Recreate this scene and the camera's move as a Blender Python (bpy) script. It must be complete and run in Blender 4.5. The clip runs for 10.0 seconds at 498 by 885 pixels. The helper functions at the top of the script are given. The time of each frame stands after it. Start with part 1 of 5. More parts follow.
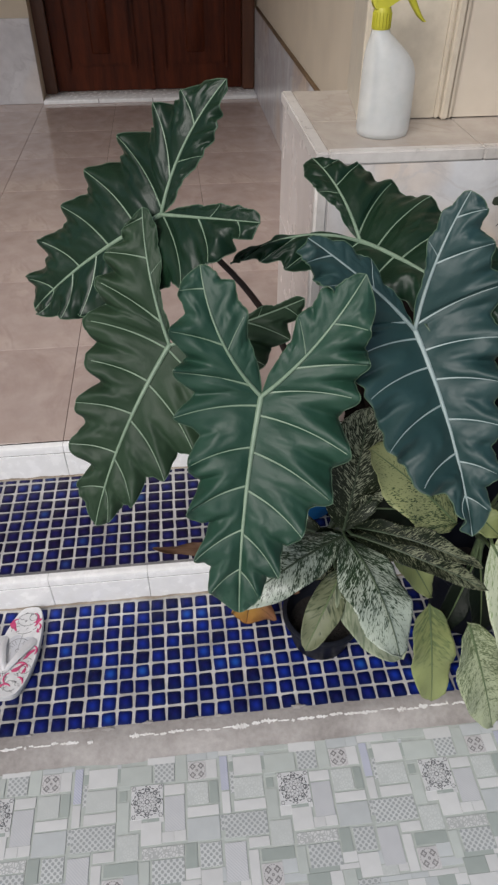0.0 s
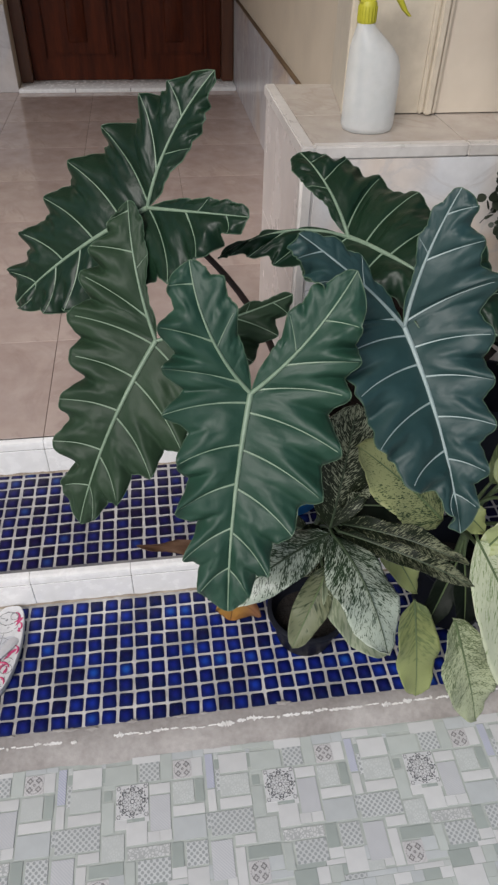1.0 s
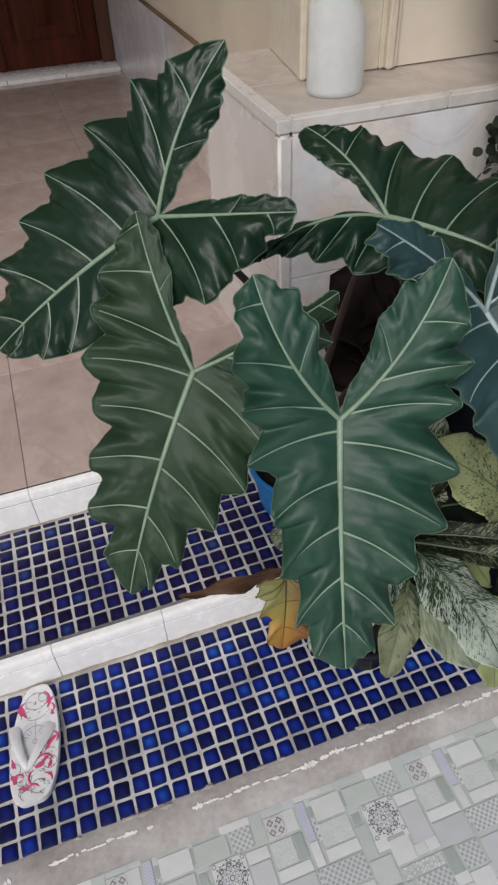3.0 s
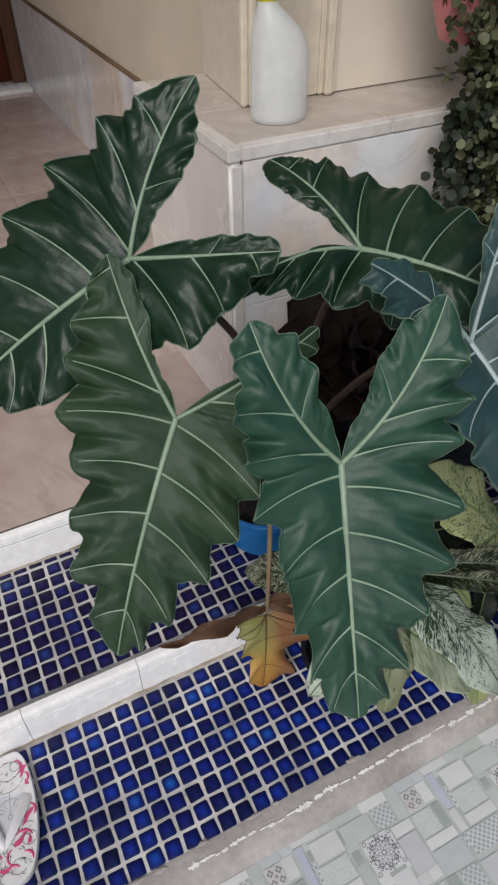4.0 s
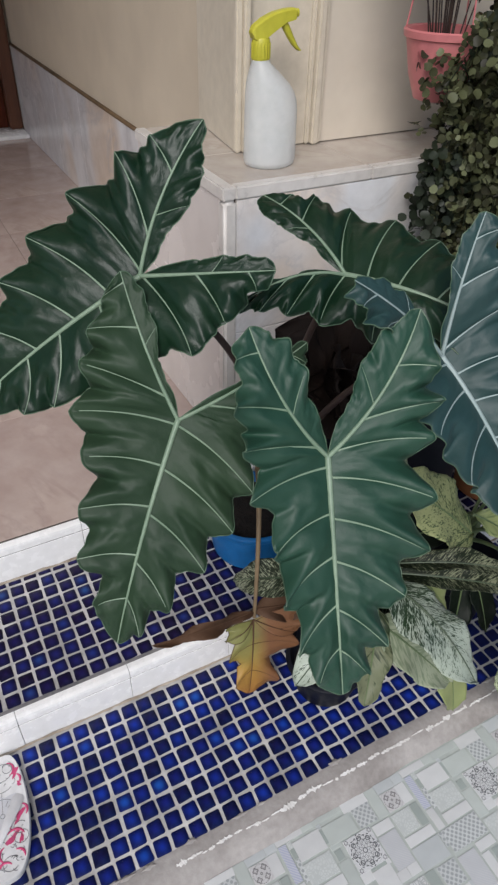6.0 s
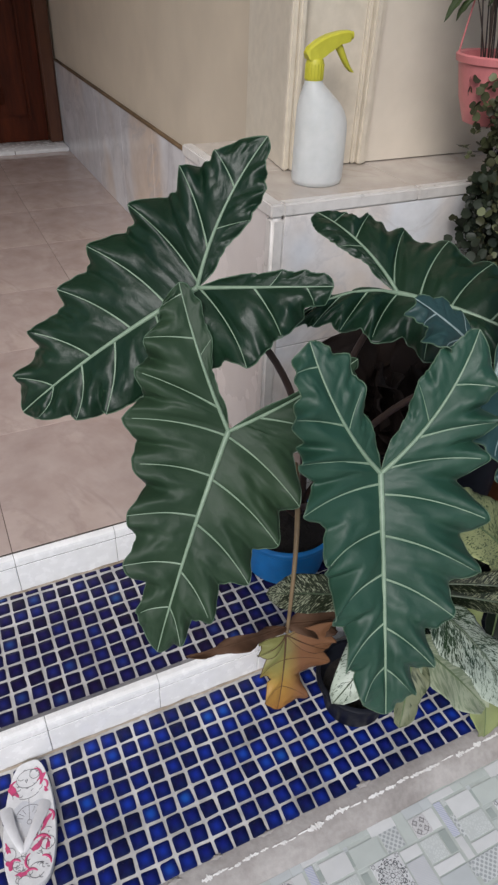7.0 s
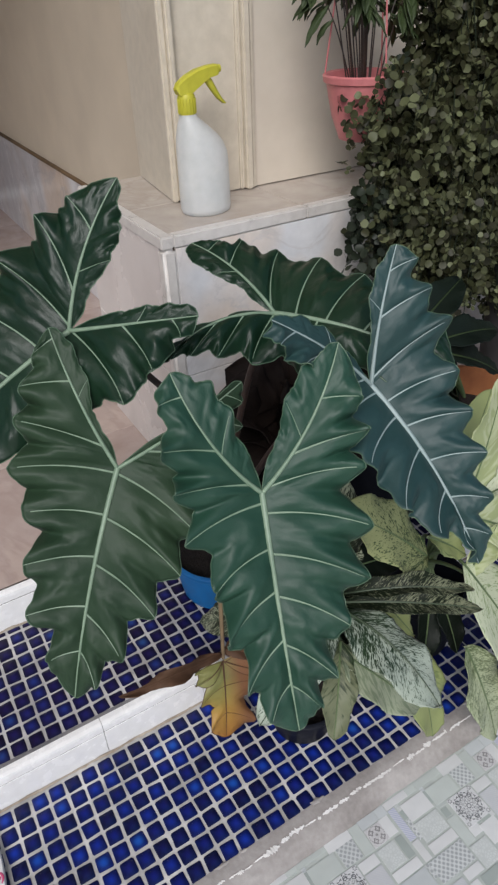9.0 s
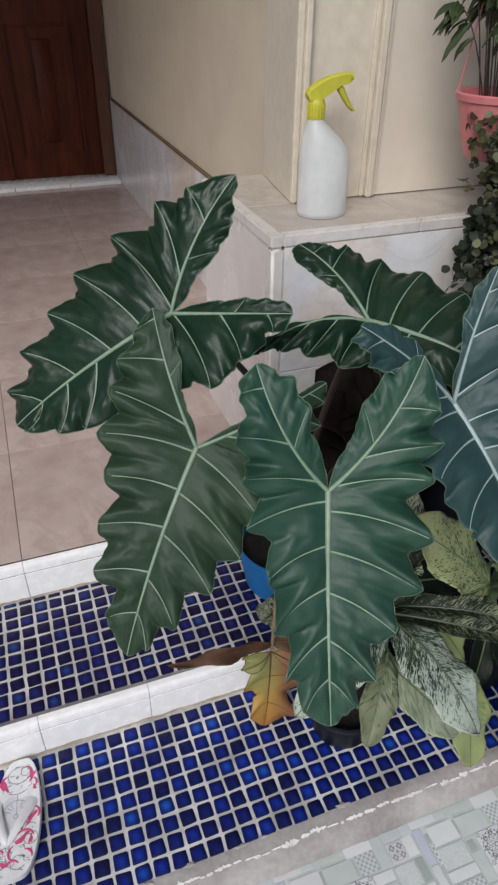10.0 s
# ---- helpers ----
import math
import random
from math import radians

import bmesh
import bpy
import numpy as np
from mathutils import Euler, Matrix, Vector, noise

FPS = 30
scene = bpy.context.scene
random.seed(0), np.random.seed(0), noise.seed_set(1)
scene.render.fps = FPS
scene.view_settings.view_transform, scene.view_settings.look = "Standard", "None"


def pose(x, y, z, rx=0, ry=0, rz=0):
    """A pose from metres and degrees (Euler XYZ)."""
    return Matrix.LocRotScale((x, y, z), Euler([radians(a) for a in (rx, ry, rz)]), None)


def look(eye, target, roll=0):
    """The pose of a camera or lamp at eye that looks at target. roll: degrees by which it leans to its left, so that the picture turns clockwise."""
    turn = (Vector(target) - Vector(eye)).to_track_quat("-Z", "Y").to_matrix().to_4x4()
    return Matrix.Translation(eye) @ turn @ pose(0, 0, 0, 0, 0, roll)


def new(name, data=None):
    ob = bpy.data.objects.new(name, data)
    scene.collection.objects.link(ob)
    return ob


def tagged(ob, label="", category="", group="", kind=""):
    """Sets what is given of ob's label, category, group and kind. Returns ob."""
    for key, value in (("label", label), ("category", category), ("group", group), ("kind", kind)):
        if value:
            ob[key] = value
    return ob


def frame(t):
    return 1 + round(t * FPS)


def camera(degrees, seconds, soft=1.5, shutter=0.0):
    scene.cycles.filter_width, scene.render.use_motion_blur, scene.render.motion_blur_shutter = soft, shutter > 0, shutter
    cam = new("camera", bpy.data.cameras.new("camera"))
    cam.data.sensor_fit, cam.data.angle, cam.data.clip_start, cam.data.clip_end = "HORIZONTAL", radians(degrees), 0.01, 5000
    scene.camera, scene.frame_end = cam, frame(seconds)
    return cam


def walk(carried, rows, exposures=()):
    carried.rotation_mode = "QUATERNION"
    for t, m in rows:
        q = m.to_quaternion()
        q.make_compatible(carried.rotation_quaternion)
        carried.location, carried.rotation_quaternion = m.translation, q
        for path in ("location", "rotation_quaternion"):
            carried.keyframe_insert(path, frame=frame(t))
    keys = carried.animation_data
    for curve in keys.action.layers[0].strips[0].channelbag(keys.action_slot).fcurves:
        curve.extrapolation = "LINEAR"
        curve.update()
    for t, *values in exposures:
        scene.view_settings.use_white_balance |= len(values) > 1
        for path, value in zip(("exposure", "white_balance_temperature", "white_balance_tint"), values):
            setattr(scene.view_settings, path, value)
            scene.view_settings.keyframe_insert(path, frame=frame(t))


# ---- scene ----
cam = camera(41.0, 10.0, soft=2.4)
PATH = [
    (0.0, (0.3122, -0.8556, 1.1777), (0.3941, -0.1034, 0.5238), 0.01),
    (0.5, (0.3049, -0.8455, 1.175), (0.3907, -0.1, 0.514), 0.66),
    (1.0, (0.2985, -0.8448, 1.1752), (0.4142, -0.1027, 0.515), 1.7),
    (1.5, (0.2587, -0.8405, 1.1745), (0.394, -0.1035, 0.5123), 3.18),
    (1.8, (0.2196, -0.8455, 1.1697), (0.3904, -0.1113, 0.5126), 3.83),
    (2.0, (0.1914, -0.8478, 1.1693), (0.4248, -0.126, 0.5177), 5.42),
    (2.2, (0.1725, -0.845, 1.1671), (0.4574, -0.1545, 0.5022), 6.77),
    (2.5, (0.1501, -0.8019, 1.155), (0.4403, -0.136, 0.4677), 8.5),
    (2.7, (0.1405, -0.7476, 1.1591), (0.4168, -0.0563, 0.4915), 5.63),
    (3.0, (0.1545, -0.6699, 1.1423), (0.3784, 0.0236, 0.4575), -2.53),
    (3.2, (0.1512, -0.6447, 1.1432), (0.3921, 0.045, 0.4603), -3.25),
    (4.3, (0.0936, -0.5923, 1.152), (0.444, 0.0624, 0.4822), 0.66),
    (4.5, (0.0855, -0.5913, 1.1539), (0.4408, 0.0622, 0.4855), 0.95),
    (5.0, (0.0747, -0.6139, 1.1575), (0.4272, 0.0461, 0.4941), 1.09),
    (5.2, (0.0713, -0.6275, 1.1585), (0.4254, 0.0369, 0.5003), 1.11),
    (6.3, (0.0413, -0.6782, 1.1602), (0.4227, 0.0148, 0.5483), 1.69),
    (6.5, (0.0319, -0.6789, 1.1601), (0.4146, 0.017, 0.5524), 1.73),
    (7.0, (0.015, -0.6576, 1.1582), (0.3732, 0.0533, 0.553), 2.63),
    (7.5, (0.0307, -0.6693, 1.1619), (0.3905, 0.0462, 0.5631), 1.58),
    (8.0, (0.0592, -0.6878, 1.1576), (0.4098, 0.0235, 0.5484), -0.09),
    (8.3, (0.0608, -0.6895, 1.1551), (0.3849, 0.0384, 0.5509), -0.32),
    (8.5, (0.0674, -0.6909, 1.1584), (0.37, 0.0486, 0.5571), -1.28),
    (8.7, (0.0903, -0.6989, 1.1626), (0.4305, 0.0341, 0.5736), -2.3),
    (9.0, (0.1039, -0.7077, 1.1696), (0.5094, -0.0003, 0.5907), -2.34),
    (9.2, (0.1056, -0.7032, 1.1817), (0.5254, -0.0081, 0.598), -1.37),
    (9.5, (0.1158, -0.7219, 1.1734), (0.4882, 0.007, 0.599), -1.6),
    (9.8, (0.1277, -0.7415, 1.1807), (0.4487, 0.0005, 0.5922), 0.66),
    (10.0, (0.1039, -0.741, 1.179), (0.3918, 0.0243, 0.6034), 0.74),
]
walk(cam, [(t, look(eye, target, roll)) for t, eye, target, roll in PATH], [(0.0, -0.06, 6500, 10), (2.5, -0.04, 6500, 10), (3.0, -0.06, 6500, 10), (4.3, -0.03, 6450, 10), (5.2, 0.02, 6400, 10), (6.5, 0.05, 6300, 10), (10.0, 0.04, 6300, 10)])

# ---- light ----
world = bpy.data.worlds.new("sky")
scene.world = world
world.use_nodes = True
wn = world.node_tree.nodes
sky = wn.new("ShaderNodeTexSky")
sky.sky_type = "NISHITA"
sky.sun_disc = False
sky.sun_elevation = radians(48)
sky.sun_rotation = radians(218)
sky.air_density, sky.dust_density = 1.0, 3.0
wn["Background"].inputs["Strength"].default_value = 0.085
world.node_tree.links.new(sky.outputs[0], wn["Background"].inputs["Color"])
sun_data = bpy.data.lights.new("sun", "SUN")
sun_data.energy, sun_data.angle, sun_data.color = 2.1, radians(30), (1.0, 0.98, 0.97)
sun = new("sun", sun_data)
sun.matrix_world = look((-2.6, -3.4, 4.0), (0.2, 0.3, 0.2))


# ---- materials ----
def rgb(c):
    return (*c, 1.0)


def base_mat(name, rough=0.5, metal=0.0):
    m = bpy.data.materials.new(name)
    m.use_nodes = True
    b = m.node_tree.nodes["Principled BSDF"]
    b.inputs["Roughness"].default_value = rough
    b.inputs["Metallic"].default_value = metal
    return m, m.node_tree.nodes, m.node_tree.links, b


def noise_tex(n, l, scale, detail=4, rough=0.55, coord="Object", stretch=None, distort=0.0):
    tc = n.new("ShaderNodeTexCoord")
    t = n.new("ShaderNodeTexNoise")
    t.inputs["Scale"].default_value = scale
    t.inputs["Detail"].default_value = detail
    t.inputs["Roughness"].default_value = rough
    t.inputs["Distortion"].default_value = distort
    if stretch:
        mp = n.new("ShaderNodeMapping")
        mp.inputs["Scale"].default_value = stretch
        l.new(tc.outputs[coord], mp.inputs[0])
        l.new(mp.outputs[0], t.inputs["Vector"])
    else:
        l.new(tc.outputs[coord], t.inputs["Vector"])
    return t.outputs["Fac"]


def ramp(n, l, fac, stops):
    r = n.new("ShaderNodeValToRGB")
    e = r.color_ramp.elements
    while len(e) < len(stops):
        e.new(0.5)
    for el, (p, c) in zip(e, stops):
        el.position, el.color = p, rgb(c)
    l.new(fac, r.inputs[0])
    return r.outputs[0]


def mix(n, l, fac, a, b, mode="MIX"):
    m = n.new("ShaderNodeMix")
    m.data_type, m.blend_type = "RGBA", mode
    for sock, v in ((m.inputs[0], fac), (m.inputs[6], a), (m.inputs[7], b)):
        if isinstance(v, (int, float)):
            sock.default_value = v
        elif isinstance(v, tuple):
            sock.default_value = rgb(v)
        else:
            l.new(v, sock)
    return m.outputs[2]


def bump(n, l, b, height, strength=0.3, dist=0.002):
    bp = n.new("ShaderNodeBump")
    bp.inputs["Strength"].default_value = strength
    bp.inputs["Distance"].default_value = dist
    l.new(height, bp.inputs["Height"])
    l.new(bp.outputs[0], b.inputs["Normal"])


def plain(name, c1, c2, rough=0.5, fine=60, coarse=6, bump_s=0.15, bump_d=0.001, metal=0.0, stretch=None, spread=(0.35, 0.65)):
    """Colour that drifts between c1 and c2 at two scales, with fine relief."""
    m, n, l, b = base_mat(name, rough, metal)
    f1 = noise_tex(n, l, coarse, 5, stretch=stretch)
    f2 = noise_tex(n, l, fine, 4, stretch=stretch)
    col = ramp(n, l, f1, [(spread[0], c1), (spread[1], c2)])
    col = mix(n, l, 0.25, col, ramp(n, l, f2, [(0.3, tuple(v * 0.7 for v in c1)), (0.7, tuple(min(1, v * 1.15) for v in c2))]))
    l.new(col, b.inputs["Base Color"])
    rr = n.new("ShaderNodeMapRange")
    rr.inputs["To Min"].default_value, rr.inputs["To Max"].default_value = max(0.03, rough - 0.1), min(1, rough + 0.12)
    l.new(f2, rr.inputs["Value"])
    l.new(rr.outputs[0], b.inputs["Roughness"])
    bump(n, l, b, f2, bump_s, bump_d)
    return m


def marble(name, c1, c2, vein, stain, rough=0.18, scale=3.0, spot=0.48):
    m, n, l, b = base_mat(name, rough)
    f = noise_tex(n, l, scale, 6, 0.6, distort=1.2)
    g = noise_tex(n, l, scale * 0.6, 3, 0.5, distort=0.6, stretch=(1.0, 1.3, 0.8))
    h = noise_tex(n, l, scale * 7, 5)
    col = ramp(n, l, f, [(0.3, c1), (0.62, c2)])
    col = mix(n, l, ramp(n, l, g, [(spot, (0, 0, 0)), (spot + 0.16, (0.8, 0.8, 0.8))]), col, stain)
    col = mix(n, l, ramp(n, l, f, [(0.47, (0, 0, 0)), (0.5, (0.45, 0.45, 0.45)), (0.53, (0, 0, 0))]), col, vein)
    col = mix(n, l, 0.12, col, ramp(n, l, h, [(0.3, (0.2, 0.18, 0.17)), (0.7, (1, 1, 1))]))
    l.new(col, b.inputs["Base Color"])
    bump(n, l, b, h, 0.05, 0.0006)
    return m


def mosaic_tile(name, tone):
    """Glazed blue tile, paler in the middle where the glaze is thin; tone scales red, green and blue of the glaze."""
    m, n, l, b = base_mat(name, 0.30)
    b.inputs["Specular IOR Level"].default_value = 0.20
    oi = n.new("ShaderNodeObjectInfo")
    tc = n.new("ShaderNodeTexCoord")
    f = noise_tex(n, l, 55, 3, 0.5)
    g = n.new("ShaderNodeTexGradient")
    g.gradient_type = "SPHERICAL"
    mp = n.new("ShaderNodeMapping")
    mp.inputs["Scale"].default_value = (70, 70, 70)
    l.new(tc.outputs["Object"], mp.inputs[0])
    l.new(mp.outputs[0], g.inputs[0])
    glow = ramp(n, l, g.outputs["Fac"], [(0.0, (0, 0, 0)), (0.3, (0.12, 0.12, 0.12)), (0.62, (0.6, 0.6, 0.6)), (0.9, (1, 1, 1))])
    dark = ramp(n, l, oi.outputs["Random"], [(0.0, (0.003, 0.002, 0.013)), (0.5, (0.003, 0.004, 0.050)), (1.0, (0.004, 0.008, 0.095))])
    lit = ramp(n, l, oi.outputs["Random"], [(0.0, (0.009, 0.007, 0.070)), (0.5, (0.011, 0.018, 0.24)), (0.88, (0.012, 0.045, 0.46)), (1.0, (0.02, 0.14, 0.62))])
    col = mix(n, l, glow, dark, lit)
    col = mix(n, l, 0.22, col, ramp(n, l, f, [(0.3, (0.004, 0.004, 0.02)), (0.75, (0.02, 0.06, 0.26))]))
    col = mix(n, l, 1.0, col, tone, "MULTIPLY")
    scr = noise_tex(n, l, 9, 6, 0.7)
    col = mix(n, l, ramp(n, l, scr, [(0.60, (0, 0, 0)), (0.8, (0.35, 0.35, 0.35))]), col, (0.25, 0.26, 0.34))
    # pinholes and lime specks
    pin = noise_tex(n, l, 330, 2, 0.5)
    col = mix(n, l, ramp(n, l, pin, [(0.755, (0, 0, 0)), (0.79, (0.5, 0.5, 0.5))]), col, (0.42, 0.42, 0.44))
    l.new(col, b.inputs["Base Color"])
    bump(n, l, b, f, 0.25, 0.0012)
    return m


def leaf_mat(name, c1, c2, rough=0.32, spec=0.5, coat=0.0, mottled=0.16, pucker=1.4, crinkle=0.0):
    m, n, l, b = base_mat(name, rough)
    f1 = noise_tex(n, l, 7, 4, 0.5)
    f2 = noise_tex(n, l, 70, 4, 0.6)
    f3 = noise_tex(n, l, 150, 3, 0.6)
    col = ramp(n, l, f1, [(0.32, c1), (0.68, c2)])
    col = mix(n, l, mottled, col, ramp(n, l, f2, [(0.3, tuple(v * 0.6 for v in c1)), (0.75, tuple(v * 1.25 for v in c2))]))
    l.new(col, b.inputs["Base Color"])
    b.inputs["Specular IOR Level"].default_value = spec
    b.inputs["Coat Weight"].default_value = coat
    b.inputs["Coat Roughness"].default_value = 0.25
    rr = n.new("ShaderNodeMapRange")
    rr.inputs["To Min"].default_value, rr.inputs["To Max"].default_value = rough - 0.05, rough + 0.07
    l.new(f2, rr.inputs["Value"])
    l.new(rr.outputs[0], b.inputs["Roughness"])
    add = n.new("ShaderNodeMath")
    l.new(f2, add.inputs[0])
    l.new(f3, add.inputs[1])
    # fine puckers that run out from the midrib
    uv = n.new("ShaderNodeUVMap")
    uv.uv_map = "leaf"
    mp = n.new("ShaderNodeMapping")
    mp.inputs["Scale"].default_value = (15, 3.2, 1)
    l.new(uv.outputs[0], mp.inputs[0])
    t = n.new("ShaderNodeTexNoise")
    t.inputs["Scale"].default_value, t.inputs["Detail"].default_value, t.inputs["Distortion"].default_value = 1.0, 2.5, 0.6
    l.new(mp.outputs[0], t.inputs["Vector"])
    crease = n.new("ShaderNodeMath")
    crease.operation = "MULTIPLY_ADD"
    l.new(t.outputs["Fac"], crease.inputs[0])
    crease.inputs[1].default_value = pucker
    l.new(add.outputs[0], crease.inputs[2])
    # short tight wrinkles in patches
    mp2 = n.new("ShaderNodeMapping")
    mp2.inputs["Scale"].default_value = (42, 13, 1)
    l.new(uv.outputs[0], mp2.inputs[0])
    t2 = n.new("ShaderNodeTexNoise")
    t2.inputs["Scale"].default_value, t2.inputs["Detail"].default_value, t2.inputs["Distortion"].default_value = 1.0, 1.5, 0.5
    l.new(mp2.outputs[0], t2.inputs["Vector"])
    where = n.new("ShaderNodeMapRange")
    where.inputs["From Min"].default_value, where.inputs["From Max"].default_value = 0.46, 0.66
    where.inputs["To Max"].default_value = crinkle
    l.new(noise_tex(n, l, 22, 2), where.inputs["Value"])
    wr = n.new("ShaderNodeMath")
    wr.operation = "MULTIPLY_ADD"
    l.new(t2.outputs["Fac"], wr.inputs[0])
    l.new(where.outputs[0], wr.inputs[1])
    l.new(crease.outputs[0], wr.inputs[2])
    bump(n, l, b, wr.outputs[0], 0.35, 0.0012)
    return m


def speckled(name, ground, spot, amount=0.5, scale=70, stretch=(1, 1, 1), rough=0.38, drift=0.16, spec=0.3, soft=0.05):
    """Variegated leaf: streaky blotches of spot on ground, in the leaf's own flat coordinates."""
    m, n, l, b = base_mat(name, rough)
    uv = n.new("ShaderNodeUVMap")
    uv.uv_map = "leaf"
    mp = n.new("ShaderNodeMapping")
    mp.inputs["Scale"].default_value = stretch
    l.new(uv.outputs[0], mp.inputs[0])
    t = n.new("ShaderNodeTexNoise")
    t.inputs["Scale"].default_value, t.inputs["Detail"].default_value, t.inputs["Roughness"].default_value = scale, 2, 0.5
    t.inputs["Distortion"].default_value = 0.6
    l.new(mp.outputs[0], t.inputs["Vector"])
    big = n.new("ShaderNodeTexNoise")
    big.inputs["Scale"].default_value, big.inputs["Detail"].default_value = scale * 0.16, 3
    l.new(mp.outputs[0], big.inputs["Vector"])
    s = n.new("ShaderNodeMath")
    s.operation = "MULTIPLY_ADD"
    l.new(big.outputs["Fac"], s.inputs[0])
    s.inputs[1].default_value = 0.55
    l.new(t.outputs["Fac"], s.inputs[2])
    # flecks grow denser towards the tip
    uv2 = n.new("ShaderNodeUVMap")
    uv2.uv_map = "along"
    sp = n.new("ShaderNodeSeparateXYZ")
    l.new(uv2.outputs[0], sp.inputs[0])
    s0_, s = s, n.new("ShaderNodeMath")
    s.operation = "MULTIPLY_ADD"
    l.new(sp.outputs["X"], s.inputs[0])
    s.inputs[1].default_value = drift
    l.new(s0_.outputs[0], s.inputs[2])
    c = 0.855 + (0.5 - amount) * 0.5
    fac = ramp(n, l, s.outputs[0], [(c - soft, (0, 0, 0)), (c + soft, (1, 1, 1))])
    tint = noise_tex(n, l, 14, 3)
    g2 = mix(n, l, tint, ground, tuple(v * 0.72 for v in ground))
    s2 = mix(n, l, tint, spot, tuple(v * 0.7 for v in spot))
    l.new(mix(n, l, fac, g2, s2), b.inputs["Base Color"])
    b.inputs["Specular IOR Level"].default_value = spec
    bump(n, l, b, t.outputs["Fac"], 0.2, 0.0015)
    return m


M = {}
M["grout_worn"] = plain("worn grey grout", (0.30, 0.29, 0.285), (0.66, 0.645, 0.63), 0.85, 60, 14, 0.5, 0.001)
M["grout"] = plain("cement grout", (0.30, 0.29, 0.272), (0.71, 0.695, 0.67), 0.8, 60, 11, 0.5, 0.001)
M["grout_dark"] = plain("dirty grout", (0.12, 0.12, 0.13), (0.26, 0.25, 0.25), 0.85, 120, 12, 0.5, 0.001)
M["dirt_joint"] = plain("blackish dirt in a joint", (0.025, 0.020, 0.017), (0.09, 0.075, 0.06), 0.9, 90, 14, 0.4, 0.001)
M["grime"] = plain("brown grime", (0.22, 0.17, 0.12), (0.48, 0.42, 0.35), 0.9, 90, 20, 0.5, 0.001)
M["cement"] = plain("worn cement edge", (0.28, 0.255, 0.238), (0.45, 0.425, 0.405), 0.85, 90, 8, 0.6, 0.002)
M["chipped"] = plain("chipped white paint", (0.66, 0.64, 0.61), (0.85, 0.84, 0.82), 0.7, 140, 30, 0.6, 0.001)
M["mosaic"] = mosaic_tile("blue glazed mosaic", (1.0, 1.0, 1.0))
# upper tread: violet glaze, its darker tone also holds the leaves' shade
M["mosaic_violet_shaded"] = mosaic_tile("blue-violet glazed mosaic, darkened for shade", (1.5, 0.70, 0.52))
M["white_tile"] = plain("white glazed tile", (0.925, 0.92, 0.905), (0.95, 0.95, 0.945), 0.25, 40, 4, 0.05, 0.0004)
M["ledge_trim"] = plain("off-white ceramic edge", (0.60, 0.565, 0.53), (0.70, 0.67, 0.635), 0.3, 40, 5, 0.06, 0.0005)
M["porch_tile"] = marble("pink-beige floor tile", (0.385, 0.285, 0.25), (0.55, 0.43, 0.38), (0.37, 0.27, 0.235), (0.60, 0.48, 0.42), 0.09, 1.6)
for node in M["porch_tile"].node_tree.nodes:
    if node.type == "BSDF_PRINCIPLED":
        node.inputs["Specular IOR Level"].default_value = 0.85
M["joint"] = plain("dark joint", (0.11, 0.085, 0.07), (0.20, 0.155, 0.13), 0.9, 90, 10)
M["wall_tile"] = marble("grey marbled wall tile", (0.54, 0.53, 0.55), (0.73, 0.72, 0.73), (0.46, 0.44, 0.46), (0.66, 0.50, 0.36), 0.2, 2.2)
M["ledge_tile"] = marble("white marbled ledge tile", (0.62, 0.63, 0.655), (0.76, 0.765, 0.78), (0.55, 0.52, 0.51), (0.74, 0.56, 0.40), 0.2, 4.0, 0.36)
M["ledge_side"] = plain("pale smooth ledge side tile", (0.66, 0.605, 0.575), (0.74, 0.695, 0.665), 0.25, 7, 1.5, 0.02, 0.0004)
M["ledge_top"] = marble("beige ledge tile", (0.42, 0.36, 0.305), (0.54, 0.48, 0.42), (0.36, 0.29, 0.24), (0.56, 0.49, 0.42), 0.25, 3.0)
M["cream"] = plain("cream wall paint", (0.61, 0.52, 0.40), (0.64, 0.555, 0.435), 0.6, 5, 1.0, 0.02, 0.0005)
M["frame"] = plain("cream gloss frame paint", (0.62, 0.55, 0.44), (0.70, 0.635, 0.525), 0.4, 40, 3, 0.08, 0.0006)
M["ceiling"] = plain("white ceiling paint", (0.70, 0.68, 0.64), (0.80, 0.78, 0.74), 0.8, 40, 1)
M["wood"] = plain("dark red-brown varnished wood", (0.046, 0.0085, 0.003), (0.110, 0.023, 0.007), 0.42, 30, 5, 0.15, 0.001, stretch=(6, 6, 0.7))
for node in M["wood"].node_tree.nodes:
    if node.type == "BSDF_PRINCIPLED":
        node.inputs["Specular IOR Level"].default_value = 0.22
M["wood_frame"] = plain("brown varnished frame", (0.075, 0.026, 0.013), (0.13, 0.05, 0.024), 0.35, 30, 5, 0.15, 0.001, stretch=(6, 6, 0.7))
M["black_plastic"] = plain("black nursery plastic", (0.008, 0.009, 0.013), (0.015, 0.017, 0.024), 0.45, 80, 8, 0.1, 0.0005)
for node in M["black_plastic"].node_tree.nodes:
    if node.type == "BSDF_PRINCIPLED":
        node.inputs["Specular IOR Level"].default_value = 0.1
M["blue_plastic"] = plain("blue plastic", (0.010, 0.12, 0.36), (0.016, 0.18, 0.48), 0.4, 60, 6, 0.1, 0.0006)
M["pink_plastic"] = plain("salmon pink plastic", (0.52, 0.16, 0.165), (0.62, 0.22, 0.22), 0.42, 60, 6, 0.08, 0.0006)
M["terracotta"] = plain("terracotta", (0.26, 0.09, 0.035), (0.40, 0.16, 0.06), 0.8, 60, 7, 0.4, 0.001)
